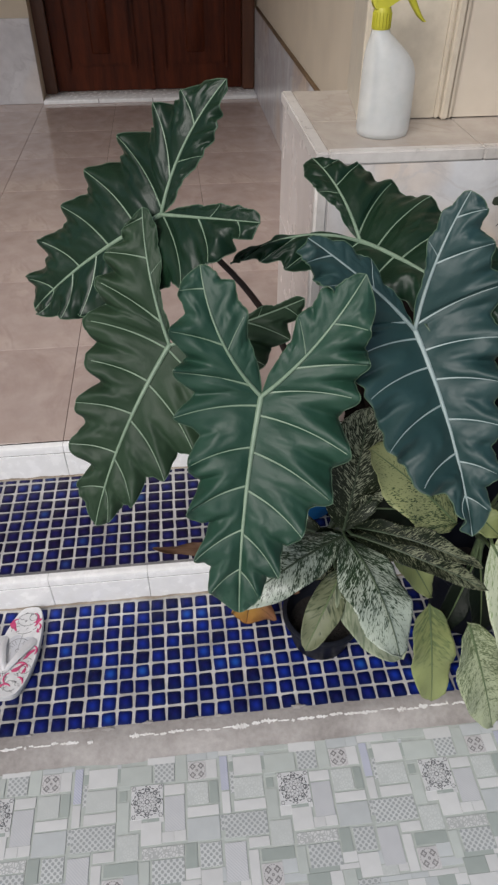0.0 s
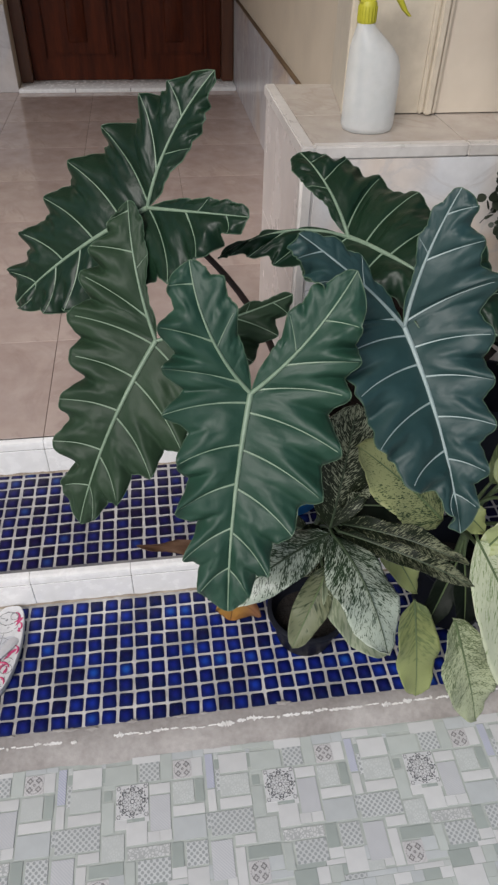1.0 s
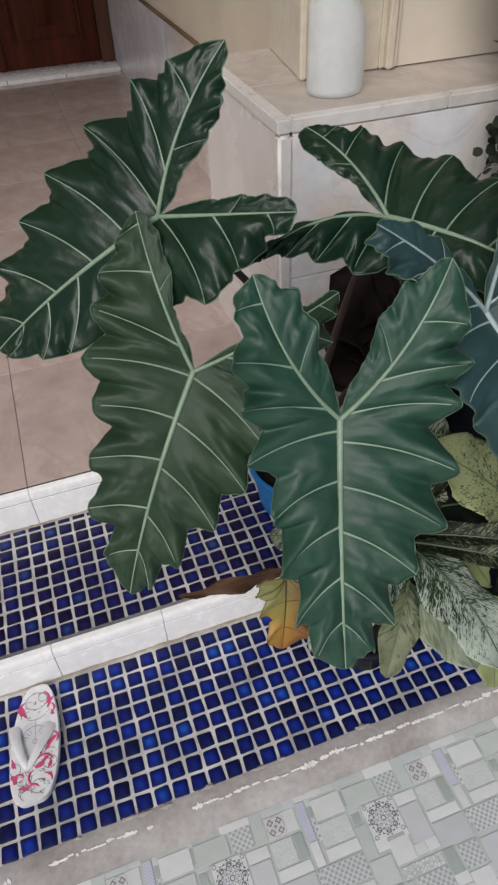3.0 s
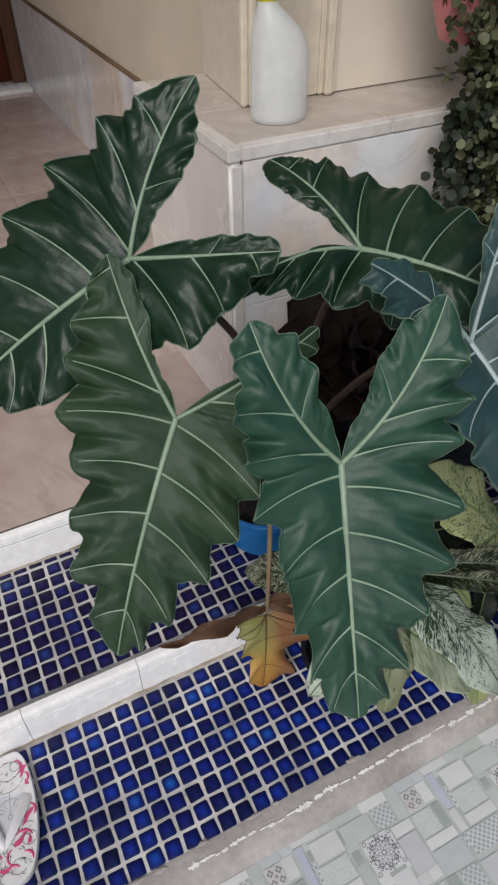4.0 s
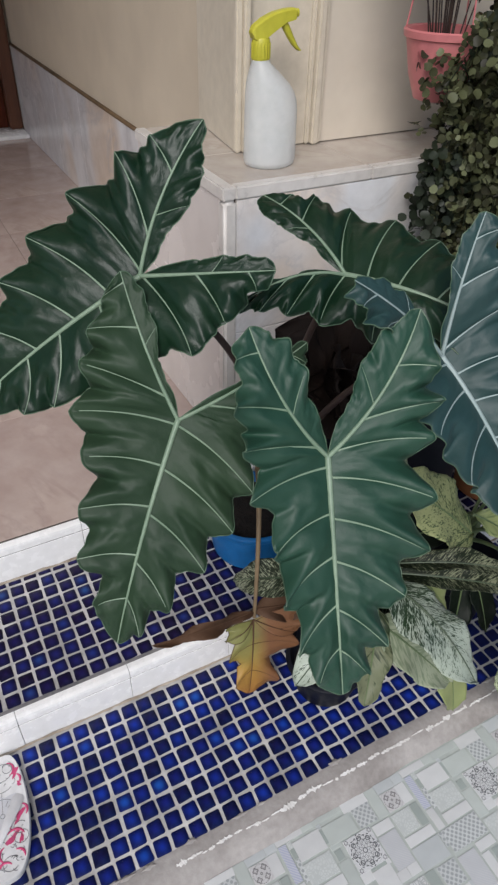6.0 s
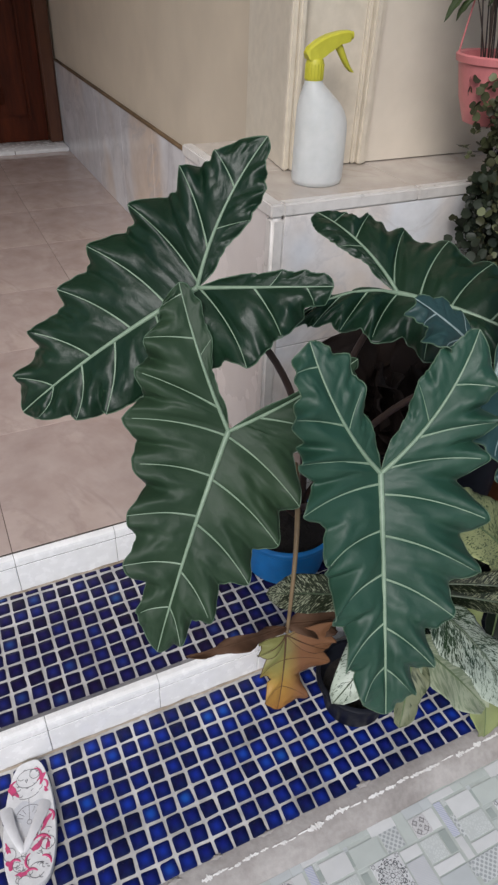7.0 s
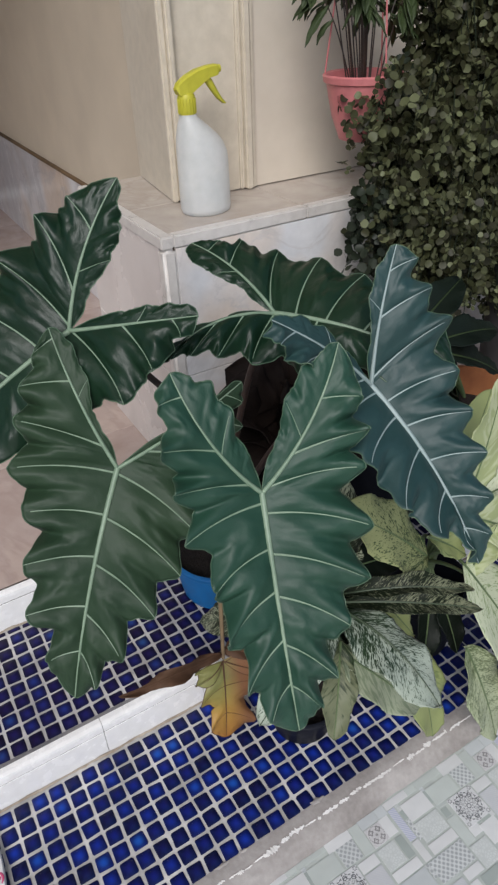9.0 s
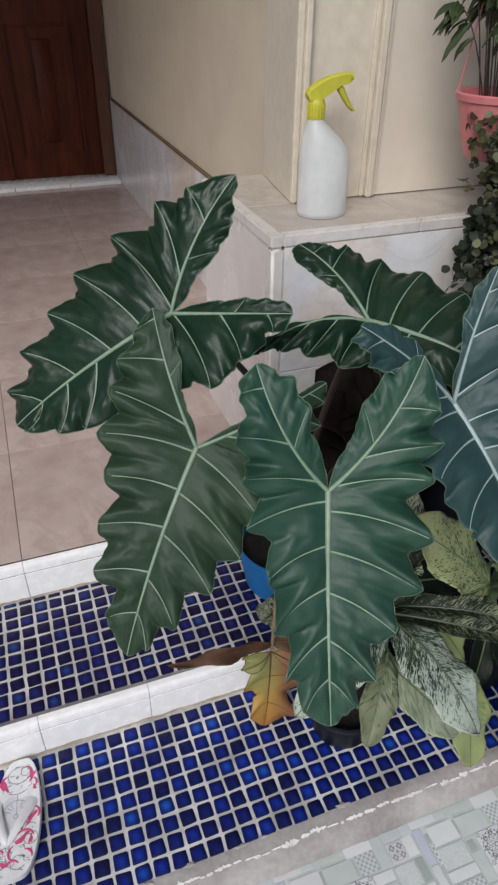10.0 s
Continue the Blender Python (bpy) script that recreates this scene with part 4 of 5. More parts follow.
def oval_leaf(parent, base, tip, width, normal, mat_, rib_mat=None, sag=0.03, fold=0.12, wavy=0.004, peak=0.45, name="leaf", label="", stalk=None, stalk_mat=None, nv=26, nq=9, twist=0.0, point=1.0, blunt=0.8):
    """Lance-shaped or oval leaf from base to tip, folded along its rib and sagging; stalk: where its stalk starts."""
    B, T = Vector(base), Vector(tip)
    a = (T - B).normalized()
    N = Vector(normal)
    N = (N - a * N.dot(a)).normalized()
    s0 = a.cross(N)
    C = (B + T) / 2 + N * sag
    seed = random.Random(round(abs(B.x * 7919 + T.z * 104729 + T.y * 1299709) * 1000))
    ph = seed.uniform(0, 6)
    bm = bmesh.new()
    uvl = bm.loops.layers.uv.new("leaf")
    uva = bm.loops.layers.uv.new("along")
    Ll = (T - B).length
    vs = []
    for i in range(nv + 1):
        v = i / nv
        x = v ** (math.log(0.5) / math.log(peak))
        w = width * (max(0.0, math.sin(math.pi * x)) ** blunt) * (1 - (1 - point) * 0.3 * v)
        m0 = bez(B, C, T, v)
        ang = twist * (v - 0.3)
        s = (s0 * math.cos(ang) + N * math.sin(ang))
        nn = (N * math.cos(ang) - s0 * math.sin(ang))
        row = []
        for j in range(-nq, nq + 1):
            q = j / nq
            h = fold * w * abs(q) ** 1.2 - (0.05 * width if fold < 0 else 0.0) * (1 - abs(q)) ** 2 + wavy * q * q * math.sin(2 * math.pi * (v * 2.3 + 0.2 * (1 if q > 0 else 0)) + ph) + 0.0014 * math.sin(v * 60 + ph - 9 * abs(q)) * abs(q)
            row.append(bm.verts.new(m0 + s * (w * q) + a * (abs(q) * w * 0.22) * (1 - v) + nn * h))
        vs.append(row)
    for i in range(nv):
        for j in range(2 * nq):
            f = bm.faces.new((vs[i][j], vs[i][j + 1], vs[i + 1][j + 1], vs[i + 1][j]))
            q0, q1 = (j - nq) / nq * width, (j + 1 - nq) / nq * width
            v0, v1 = i / nv * Ll, (i + 1) / nv * Ll
            for lp, (q, v) in zip(f.loops, ((q0, v0), (q1, v0), (q1, v1), (q0, v1))):
                lp[uvl].uv = ((q + ph) * 8, (v + abs(q) * -0.9 + ph) * 8)
                lp[uva].uv = (v / Ll, 0.0)
    bmesh.ops.remove_doubles(bm, verts=bm.verts[:], dist=0.0003)
    lf = part(name, bm, mat_, parent, label)
    sol = lf.modifiers.new("thickness", "SOLIDIFY")
    sol.thickness, sol.offset = 0.0008, 0.0
    part("midrib", tube([bez(B, C, T, i / 14) + N * 0.0006 for i in range(15)], [0.0022 * (1 - 0.75 * i / 14) for i in range(15)], 6), rib_mat or M["petiole_green"], lf)
    if stalk:
        S = Vector(stalk)
        part("leaf_stalk", bez_tube(S, (S + B) / 2 + Vector((0, 0, 0.04)) - a * 0.02, B, 0.0042, 0.0026), stalk_mat or M["petiole_green"], parent)
    return lf


def pot(name, at, r0, r1, h, mat_, label, rim=0.008, wall=0.004, category="plant pot", soil=0.8):
    root = empty(name, at, label, category)
    x, y, z = at
    prof = [(r0 * 0.9, 0.0), (r0, 0.004), (r0 + (r1 - r0) * 0.86, h * 0.86), (r1 + 0.001, h * 0.865), (r1 + rim * 0.5, h * 0.90), (r1 + rim * 0.5, h - 0.002), (r1 + rim * 0.2, h), (r1 - wall, h), (r1 - wall - 0.002, h * 0.9), (r0 * 0.95 - wall + (r1 - r0) * 0.5, h * 0.5)]
    part("pot_wall", lathe(prof, 48, at), mat_, root)
    rs = (r0 + (r1 - r0) * soil) - wall
    bm = bmesh.new()
    ring_n, rr = 28, 7
    c = bm.verts.new((x, y, z + h * soil + 0.006))
    prev = None
    for k in range(1, rr + 1):
        ring = []
        for q in range(ring_n):
            an = 2 * math.pi * q / ring_n
            px_, py_ = x + rs * k / rr * math.cos(an), y + rs * k / rr * math.sin(an)
            ring.append(bm.verts.new((px_, py_, z + h * soil + 0.008 * noise.noise((px_ * 60, py_ * 60, 0)) * (k < rr))))
        for q in range(ring_n):
            if prev is None:
                bm.faces.new((c, ring[q], ring[(q + 1) % ring_n]))
            else:
                bm.faces.new((prev[q], ring[q], ring[(q + 1) % ring_n], prev[(q + 1) % ring_n]))
        prev = ring
    part("soil", bm, M["soil"], root, "potting soil darkened for shade")
    settle(root)
    return root


# ---- things on the steps ----
# large arrow-leaved plant in a blue pot on the upper step
pot("plant_pot", (0.545, 0.205, 0.0858), 0.085, 0.102, 0.112, M["blue_plastic"], "blue plastic plant pot on the upper mosaic step")
aloc = empty("arrowhead_plant", (0.545, 0.20, 0.24), "large dark green arrow-leaved plant with pale veins", "plant")
CROWN = Vector((0.545, 0.18, 0.26))
arrow_leaf(aloc, (0.396, -0.222, 0.698), (0.354, -0.359, 0.464), (0.333, -0.151, 0.836), (0.515, -0.194, 0.836),
           ([(-0.85, 28, 79), (-0.45, 63, 99), (-0.11, 90, 95), (0.04, 100, 78), (0.22, 77, 70), (0.39, 77, 62), (0.59, 67, 54), (0.78, 46, 49)],
            [(-0.66, 42, 85), (-0.29, 85, 99), (-0.04, 108, 93), (0.08, 117, 74), (0.24, 109, 66), (0.41, 83, 59), (0.61, 66, 49), (0.79, 40, 45)]),
           ([(0.20, 28), (0.40, 50), (0.62, 50), (0.84, 24)], [(0.20, 24), (0.40, 45), (0.62, 44), (0.84, 22)]), M["leaf_mid"], M["vein"], (14, 8), 0.03, -0.010, (0.03, 0.02), scallop=(0.42, 0.31), sharp=1.05, quilt=0.010, wave=0.012, label="broad deep green leaf with pale ribs")
arrow_leaf(aloc, (0.288, -0.058, 0.674), (0.154, -0.146, 0.418), (0.265, 0.041, 0.830), (0.478, -0.040, 0.725),
           ([(-0.93, 28, 40), (-0.64, 56, 73), (-0.17, 105, 97), (0.02, 123, 83), (0.19, 93, 83), (0.36, 82, 75), (0.57, 69, 74), (0.77, 40, 63)],
            [(-0.85, 24, 80), (-0.55, 64, 95), (-0.20, 100, 95), (0.02, 120, 64), (0.20, 112, 63), (0.39, 95, 59), (0.60, 72, 48), (0.77, 50, 34)]),
           ([(0.24, 8), (0.52, 25), (0.76, 25), (0.90, 15)], [(0.40, 8), (0.65, 16), (0.85, 10)]), M["leaf_olive"], M["vein"], (-8, 16), 0.04, -0.020, (0.01, 0.0), scallop=(0.27, 0.31), sharp=1.1, wave=0.012, quilt=0.011, turn=(0, 28), label="olive green leaf hanging towards the porch steps")
arrow_leaf(aloc, (0.596, -0.162, 0.739), (0.654, -0.328, 0.536), (0.455, -0.153, 0.863), (0.643, -0.133, 0.901),
           ([(-0.82, 40, 85), (-0.52, 62, 95), (-0.10, 88, 95), (0.04, 110, 88), (0.18, 107, 81), (0.36, 105, 73), (0.59, 78, 70), (0.79, 32, 35)],
            [(-0.82, 34, 85), (-0.50, 66, 90), (-0.05, 117, 96), (0.10, 93, 83), (0.24, 80, 72), (0.43, 68, 68), (0.63, 50, 58), (0.80, 33, 45)]),
           ([(0.22, 20), (0.46, 34), (0.70, 28), (0.88, 14)], [(0.30, 8), (0.55, 22), (0.76, 20), (0.92, 9)]), M["leaf_blue"], M["vein_blue"], (26, 25), 0.04, 0.005, (0.0, -0.015), scallop=(0.26, 0.27), sharp=1.1, quilt=0.010, wave=0.012, label="blue-green leaf with whitish ribs")
arrow_leaf(aloc, (0.290, 0.046, 0.817), (0.072, 0.136, 0.635), (0.384, 0.063, 0.978), (0.412, -0.064, 0.846),
           ([(-0.65, 44, 95), (-0.25, 93, 105), (-0.03, 121, 80), (0.14, 119, 68), (0.32, 104, 59), (0.54, 85, 53), (0.78, 51, 44)],
            [(-0.82, 26, 85), (-0.45, 69, 92), (-0.02, 115, 94), (0.20, 92, 70), (0.41, 89, 56), (0.60, 69, 59), (0.78, 45, 41)]),
           ([(0.18, 20), (0.38, 42), (0.58, 44), (0.80, 21)], [(0.35, 20), (0.56, 24), (0.73, 23), (0.88, 18)]), M["leaf_dark"], M["vein"], (3, 8), 0.03, -0.005, (0.015, 0.005), scallop=0.19, sharp=1.25, leans=(0.5, 0.75), quilt=0.011, wave=0.012, label="glossy dark green leaf held high")
arrow_leaf(aloc, (0.561, 0.004, 0.784), (0.700, -0.200, 0.745), (0.518, 0.158, 0.848), (0.382, -0.009, 0.768),
           ([(-0.82, 26, 80), (-0.57, 50, 97), (-0.05, 110, 109), (0.12, 114, 95), (0.29, 102, 81), (0.50, 90, 70), (0.75, 58, 55)],
            [(-0.88, 26, 100), (-0.70, 44, 98), (-0.48, 60, 96), (-0.25, 76, 90), (0.0, 86, 86), (0.25, 90, 80), (0.60, 68, 62)]),
           ([(0.28, 14), (0.48, 32), (0.68, 38), (0.88, 24)], [(0.30, 8), (0.60, 10), (0.85, 8)]), M["leaf_dark"], M["vein"], (5, -3), 0.03, 0.005, (0.013, -0.036), curl=0.10, scallop=(0.12, 0.42), quilt=0.014, wave=0.006, label="glossy dark green leaf behind the others")
for j, c in (((0.396, -0.222, 0.698), (0.45, -0.09, 0.52)), ((0.288, -0.058, 0.674), (0.38, 0.02, 0.50)), ((0.596, -0.162, 0.739), (0.60, 0.03, 0.64)), ((0.290, 0.046, 0.817), (0.50, 0.06, 0.66)), ((0.561, 0.004, 0.784), (0.57, 0.12, 0.66))):
    part("stalk", bez_tube(CROWN + Vector((random.uniform(-0.015, 0.015), random.uniform(-0.015, 0.015), -0.02)), c, Vector(j) - Vector((0, 0, 0.003)), 0.0075, 0.0040, 20), M["petiole"], aloc, "red-brown leaf stalk")

# dying leaf that hangs from the same plant, yellow and brown
m, n_, l_, b_ = base_mat("withered leaf, green-yellow to orange and brown", 0.55)
tcw = n_.new("ShaderNodeTexCoord")
sep = n_.new("ShaderNodeSeparateXYZ")
l_.new(tcw.outputs["Object"], sep.inputs[0])
mr = n_.new("ShaderNodeMapRange")
mr.inputs["From Min"].default_value, mr.inputs["From Max"].default_value = 0.02, 0.20
l_.new(sep.outputs["Z"], mr.inputs["Value"])
nf = noise_tex(n_, l_, 12, 5)
ad = n_.new("ShaderNodeMath")
ad.operation = "MULTIPLY_ADD"
l_.new(nf, ad.inputs[0])
ad.inputs[1].default_value = 0.5
l_.new(mr.outputs[0], ad.inputs[2])
c_ = ramp(n_, l_, ad.outputs[0], [(0.25, (0.34, 0.15, 0.03)), (0.6, (0.38, 0.22, 0.045)), (0.85, (0.29, 0.235, 0.06)), (1.0, (0.20, 0.20, 0.065))])
sx = n_.new("ShaderNodeMapRange")
sx.inputs["From Min"].default_value, sx.inputs["From Max"].default_value = 0.404, 0.438
l_.new(sep.outputs["X"], sx.inputs["Value"])
l_.new(mix(n_, l_, sx.outputs[0], c_, (0.20, 0.09, 0.04)), b_.inputs["Base Color"])
bump(n_, l_, b_, noise_tex(n_, l_, 80, 4), 0.4, 0.002)
M["withered"] = m
arrow_leaf(aloc, (0.412, -0.046, 0.190), (0.391, -0.078, 0.018), (0.358, -0.056, 0.172), (0.492, -0.062, 0.125),
           ([(-0.55, 32, 85), (-0.05, 54, 95), (0.30, 52, 72), (0.65, 42, 55)], [(-0.55, 48, 85), (-0.05, 94, 95), (0.30, 97, 72), (0.65, 72, 52)]), ([(0.5, 16)], [(0.5, 16)]), M["withered"], M["dry"], (0, 0), 0.01, 0.0, (0.0, 0.0), 0.42, 0.008, 0.004, rib=0.0018, sharp=0.7, label="withered yellow and orange-brown leaf")
oval_leaf(aloc, (0.412, -0.040, 0.205), (0.225, -0.060, 0.250), 0.0135, (0, -0.8, 0.6), M["dry"], M["dry"], sag=0.012, fold=0.7, wavy=0.010, label="shrivelled dark brown leaf lobe")
oval_leaf(aloc, (0.418, -0.038, 0.205), (0.540, -0.030, 0.150), 0.030, (0.1, -0.7, 0.7), M["dry"], M["dry"], sag=0.012, fold=0.4, wavy=0.010, label="shrivelled dark brown leaf lobe")
part("stalk", bez_tube((0.50, 0.12, 0.42), (0.43, -0.03, 0.46), (0.414, -0.046, 0.195), 0.0055, 0.0032, 20), plain("withered stalk", (0.16, 0.11, 0.06), (0.28, 0.20, 0.11), 0.6), aloc, "thin withered stalk")
settle(aloc)

# dark pot with a heap of dead foliage behind
pot("plant_pot", (0.755, 0.215, 0.0858), 0.075, 0.090, 0.28, M["black_plastic"], "large black plant pot on the upper step", soil=0.9)
# added pot: its black inside stands in for the dark gap here
pot("plant_pot", (0.940, 0.165, 0.0858), 0.080, 0.093, 0.30, M["black_plastic"], "added black pot filling the dark gap on the upper step", soil=0.35)
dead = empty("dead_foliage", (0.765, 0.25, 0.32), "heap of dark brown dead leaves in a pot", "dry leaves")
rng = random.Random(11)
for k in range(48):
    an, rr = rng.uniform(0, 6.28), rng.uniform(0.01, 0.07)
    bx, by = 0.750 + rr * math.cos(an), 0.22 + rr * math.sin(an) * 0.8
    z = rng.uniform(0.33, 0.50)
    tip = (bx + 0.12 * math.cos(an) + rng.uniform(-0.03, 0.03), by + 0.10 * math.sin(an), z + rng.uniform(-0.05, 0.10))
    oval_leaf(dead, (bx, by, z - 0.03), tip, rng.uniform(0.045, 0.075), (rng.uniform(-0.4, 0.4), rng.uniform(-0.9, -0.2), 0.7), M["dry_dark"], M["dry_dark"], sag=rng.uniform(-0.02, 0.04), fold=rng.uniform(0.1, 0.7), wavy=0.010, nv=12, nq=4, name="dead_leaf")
settle(dead)

# speckled plant in a black nursery pot on the lower step
pot("plant_pot", (0.537, -0.112, 0.0), 0.056, 0.074, 0.088, M["black_plastic"], "black plastic nursery pot on the lower mosaic step", soil=0.62)
dief = empty("speckled_plant", (0.54, -0.09, 0.09), "bushy plant with silver-flecked green leaves", "plant")
S0 = (0.54, -0.10, 0.30)
part("stem", bez_tube((0.54, -0.11, 0.05), (0.55, -0.09, 0.2), (0.54, -0.14, 0.39), 0.011, 0.007, 16), M["petiole_green"], dief)
RIBD = plain("dark leaf rib", (0.03, 0.05, 0.025), (0.06, 0.09, 0.045), 0.5)
for base, tip, w, nrm, mt, sag, fold, lab in (
        ((0.530, -0.205, 0.408), (0.576, -0.377, 0.345), 0.050, (0.26, -0.35, 0.88), "dief_front", 0.045, -0.16, "broad arching leaf densely flecked with silver"),
        ((0.527, -0.200, 0.405), (0.356, -0.266, 0.342), 0.037, (-0.1, -0.4, 0.9), "dief_front", 0.060, -0.12, "short leaf densely flecked with silver"),
        ((0.530, -0.190, 0.405), (0.566, -0.122, 0.592), 0.056, (0.0, -0.95, 0.3), "dief_dark", 0.012, 0.14, "upright dark leaf with pale dots"),
        ((0.540, -0.165, 0.405), (0.580, -0.185, 0.488), 0.016, (0.3, -0.8, 0.4), "dief_dark", 0.006, 0.3, "young narrow leaf still half rolled"),
        ((0.700, -0.205, 0.420), (0.562, -0.165, 0.548), 0.054, (0.25, -0.6, 0.75), "dief_yellow", 0.018, 0.06, "yellow-green leaf with dark flecks"),
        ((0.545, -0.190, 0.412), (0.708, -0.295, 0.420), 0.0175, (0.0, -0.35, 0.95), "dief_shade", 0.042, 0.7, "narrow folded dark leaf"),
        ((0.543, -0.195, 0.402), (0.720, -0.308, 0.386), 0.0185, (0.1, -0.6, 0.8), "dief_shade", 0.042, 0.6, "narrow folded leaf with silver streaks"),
        ((0.548, -0.150, 0.410), (0.690, -0.170, 0.400), 0.032, (0.0, -0.4, 0.95), "gloom_leaf", 0.028, 0.2, "dark leaf with shade in its colour"),
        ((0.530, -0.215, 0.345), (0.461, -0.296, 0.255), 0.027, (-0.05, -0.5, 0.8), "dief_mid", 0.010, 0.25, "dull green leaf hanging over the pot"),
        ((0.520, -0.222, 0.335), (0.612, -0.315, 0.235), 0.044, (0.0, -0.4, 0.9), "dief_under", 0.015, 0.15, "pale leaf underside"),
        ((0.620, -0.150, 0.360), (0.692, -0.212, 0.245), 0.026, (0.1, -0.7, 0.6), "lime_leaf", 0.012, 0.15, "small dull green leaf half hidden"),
        # three leaves added to darken the bright gap between the stems
        ((0.545, -0.130, 0.340), (0.480, -0.215, 0.330), 0.034, (0.0, -0.4, 0.9), "dief_shade", 0.010, 0.2, "dark leaf with shade in its colour"),
        ((0.545, -0.130, 0.330), (0.640, -0.200, 0.345), 0.036, (0.0, -0.4, 0.9), "dief_shade", 0.010, 0.2, "dark leaf with shade in its colour"),
        ((0.545, -0.140, 0.300), (0.610, -0.235, 0.290), 0.036, (0.1, -0.5, 0.8), "dief_shade", 0.010, 0.2, "dark leaf with shade in its colour"),
        ((0.520, -0.100, 0.300), (0.410, 0.030, 0.215), 0.034, (-0.2, -0.5, 0.85), "dief_dark", 0.030, 0.15, "flecked leaf hanging towards the upper step"),
        ((0.690, -0.215, 0.230), (0.714, -0.277, 0.010), 0.040, (0.1, -0.9, 0.3), "lime_leaf", 0.012, 0.15, "yellowing leaf tip touching the step"),
        ((0.715, -0.300, 0.290), (0.800, -0.340, 0.030), 0.046, (0.1, -0.85, 0.45), "dief_pale", 0.016, 0.15, "pale hanging leaf with green streaks")):
    oval_leaf(dief, base, tip, w, nrm, M[mt], RIBD if mt in ("dief_front", "dief_dark", "dief_shade") else M["petiole_green"], sag, fold, label=lab, blunt=0.48 if mt == "dief_yellow" else 0.54, peak=0.52 if lab.startswith("upright") else 0.45, wavy=0.007, stalk=S0 if base[0] < 0.6 else None, stalk_mat=RIBD)
settle(dief)

# light green plant in a second black pot
pot("plant_pot", (0.850, -0.075, 0.0), 0.072, 0.090, 0.17, M["black_plastic"], "black plastic pot at the end of the lower step", soil=0.6)
pale = empty("pale_leaved_plant", (0.80, -0.12, 0.1), "plant with broad cream and light green leaves", "plant")
S1 = (0.80, -0.12, 0.28)
part("stem", bez_tube((0.82, -0.12, 0.12), (0.80, -0.12, 0.2), (0.80, -0.14, 0.36), 0.011, 0.008, 14), M["petiole_green"], pale)
for base, tip, w, nrm, mt, sag, fold, lab in (
        ((0.748, -0.240, 0.405), (0.950, -0.375, 0.025), 0.084, (0.35, -0.85, 0.45), "pale_leaf", 0.015, 0.08, "large pale cream-green hanging leaf"),
        ((0.768, -0.225, 0.480), (0.960, -0.265, 0.345), 0.064, (0.1, -0.6, 0.8), "fresh_leaf", 0.020, 0.10, "broad light green leaf"),
        ((0.785, -0.190, 0.470), (0.850, -0.165, 0.680), 0.048, (0.1, -0.95, 0.2), "fresh_leaf", 0.012, 0.10, "upright pale leaf"),
        ((0.765, -0.235, 0.370), (0.800, -0.245, 0.470), 0.020, (-0.5, -0.7, 0.2), "fresh_leaf", 0.010, 0.55, "fresh green curled leaf"),
        ((0.715, -0.190, 0.440), (0.765, -0.225, 0.405), 0.024, (0.1, -0.6, 0.8), "lime_leaf", 0.012, 0.3, "small fresh green leaf"),
        ((0.850, -0.230, 0.380), (0.960, -0.300, 0.180), 0.048, (0.3, -0.8, 0.5), "dief_pale", 0.015, 0.1, "mottled light green leaf"),
        # two added leaves, blackened to fill the shade under the pale ones
        ((0.790, -0.150, 0.240), (0.725, -0.215, 0.120), 0.024, (-0.2, -0.8, 0.5), "gloom_leaf", 0.012, 0.3, "dark leaf added to fill the shade below the others"),
        ((0.800, -0.150, 0.250), (0.790, -0.235, 0.150), 0.026, (0.0, -0.8, 0.5), "gloom_leaf", 0.012, 0.3, "dark leaf added to fill the shade below the others"),
        ((0.830, -0.150, 0.420), (1.010, -0.180, 0.450), 0.055, (0.0, -0.6, 0.8), "pale_leaf", 0.020, 0.1, "broad light green leaf"),
        ((0.820, -0.120, 0.400), (0.980, -0.050, 0.550), 0.050, (0.0, -0.7, 0.7), "lime_leaf", 0.020, 0.1, "light green leaf in the shade")):
    oval_leaf(pale, base, tip, w, nrm, M[mt], M["petiole_green"], sag, fold, label=lab, blunt=0.66, stalk=S1)
settle(pale)

# terracotta pot and dark leaves behind
pot("terracotta_pot", (1.135, 0.120, 0.0858), 0.070, 0.098, 0.330, M["terracotta"], "old terracotta plant pot in deep shade", rim=0.016)
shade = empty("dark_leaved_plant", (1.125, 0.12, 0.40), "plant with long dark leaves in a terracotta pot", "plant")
rng = random.Random(3)
for k in range(9):
    an = rng.uniform(1.6, 3.6)
    ln_ = rng.uniform(0.16, 0.30)
    # gloom_leaf brings the shade beside the blue-green leaf in its colour
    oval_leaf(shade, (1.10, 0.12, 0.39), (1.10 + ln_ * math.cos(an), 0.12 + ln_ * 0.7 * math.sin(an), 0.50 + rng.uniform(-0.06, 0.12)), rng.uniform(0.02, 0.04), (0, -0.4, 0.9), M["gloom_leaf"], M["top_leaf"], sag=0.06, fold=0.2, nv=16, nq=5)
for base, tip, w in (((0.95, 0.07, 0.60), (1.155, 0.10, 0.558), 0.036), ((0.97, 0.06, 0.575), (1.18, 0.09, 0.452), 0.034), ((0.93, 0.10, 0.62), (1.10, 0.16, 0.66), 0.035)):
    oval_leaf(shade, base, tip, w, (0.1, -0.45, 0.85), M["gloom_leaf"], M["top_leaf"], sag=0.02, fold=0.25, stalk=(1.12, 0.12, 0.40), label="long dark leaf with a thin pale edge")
settle(shade)
pot("plant_pot", (1.40, 0.165, 0.0858), 0.115, 0.138, 0.60, M["dark_pot"], "tall dark grey plant pot on the upper step")

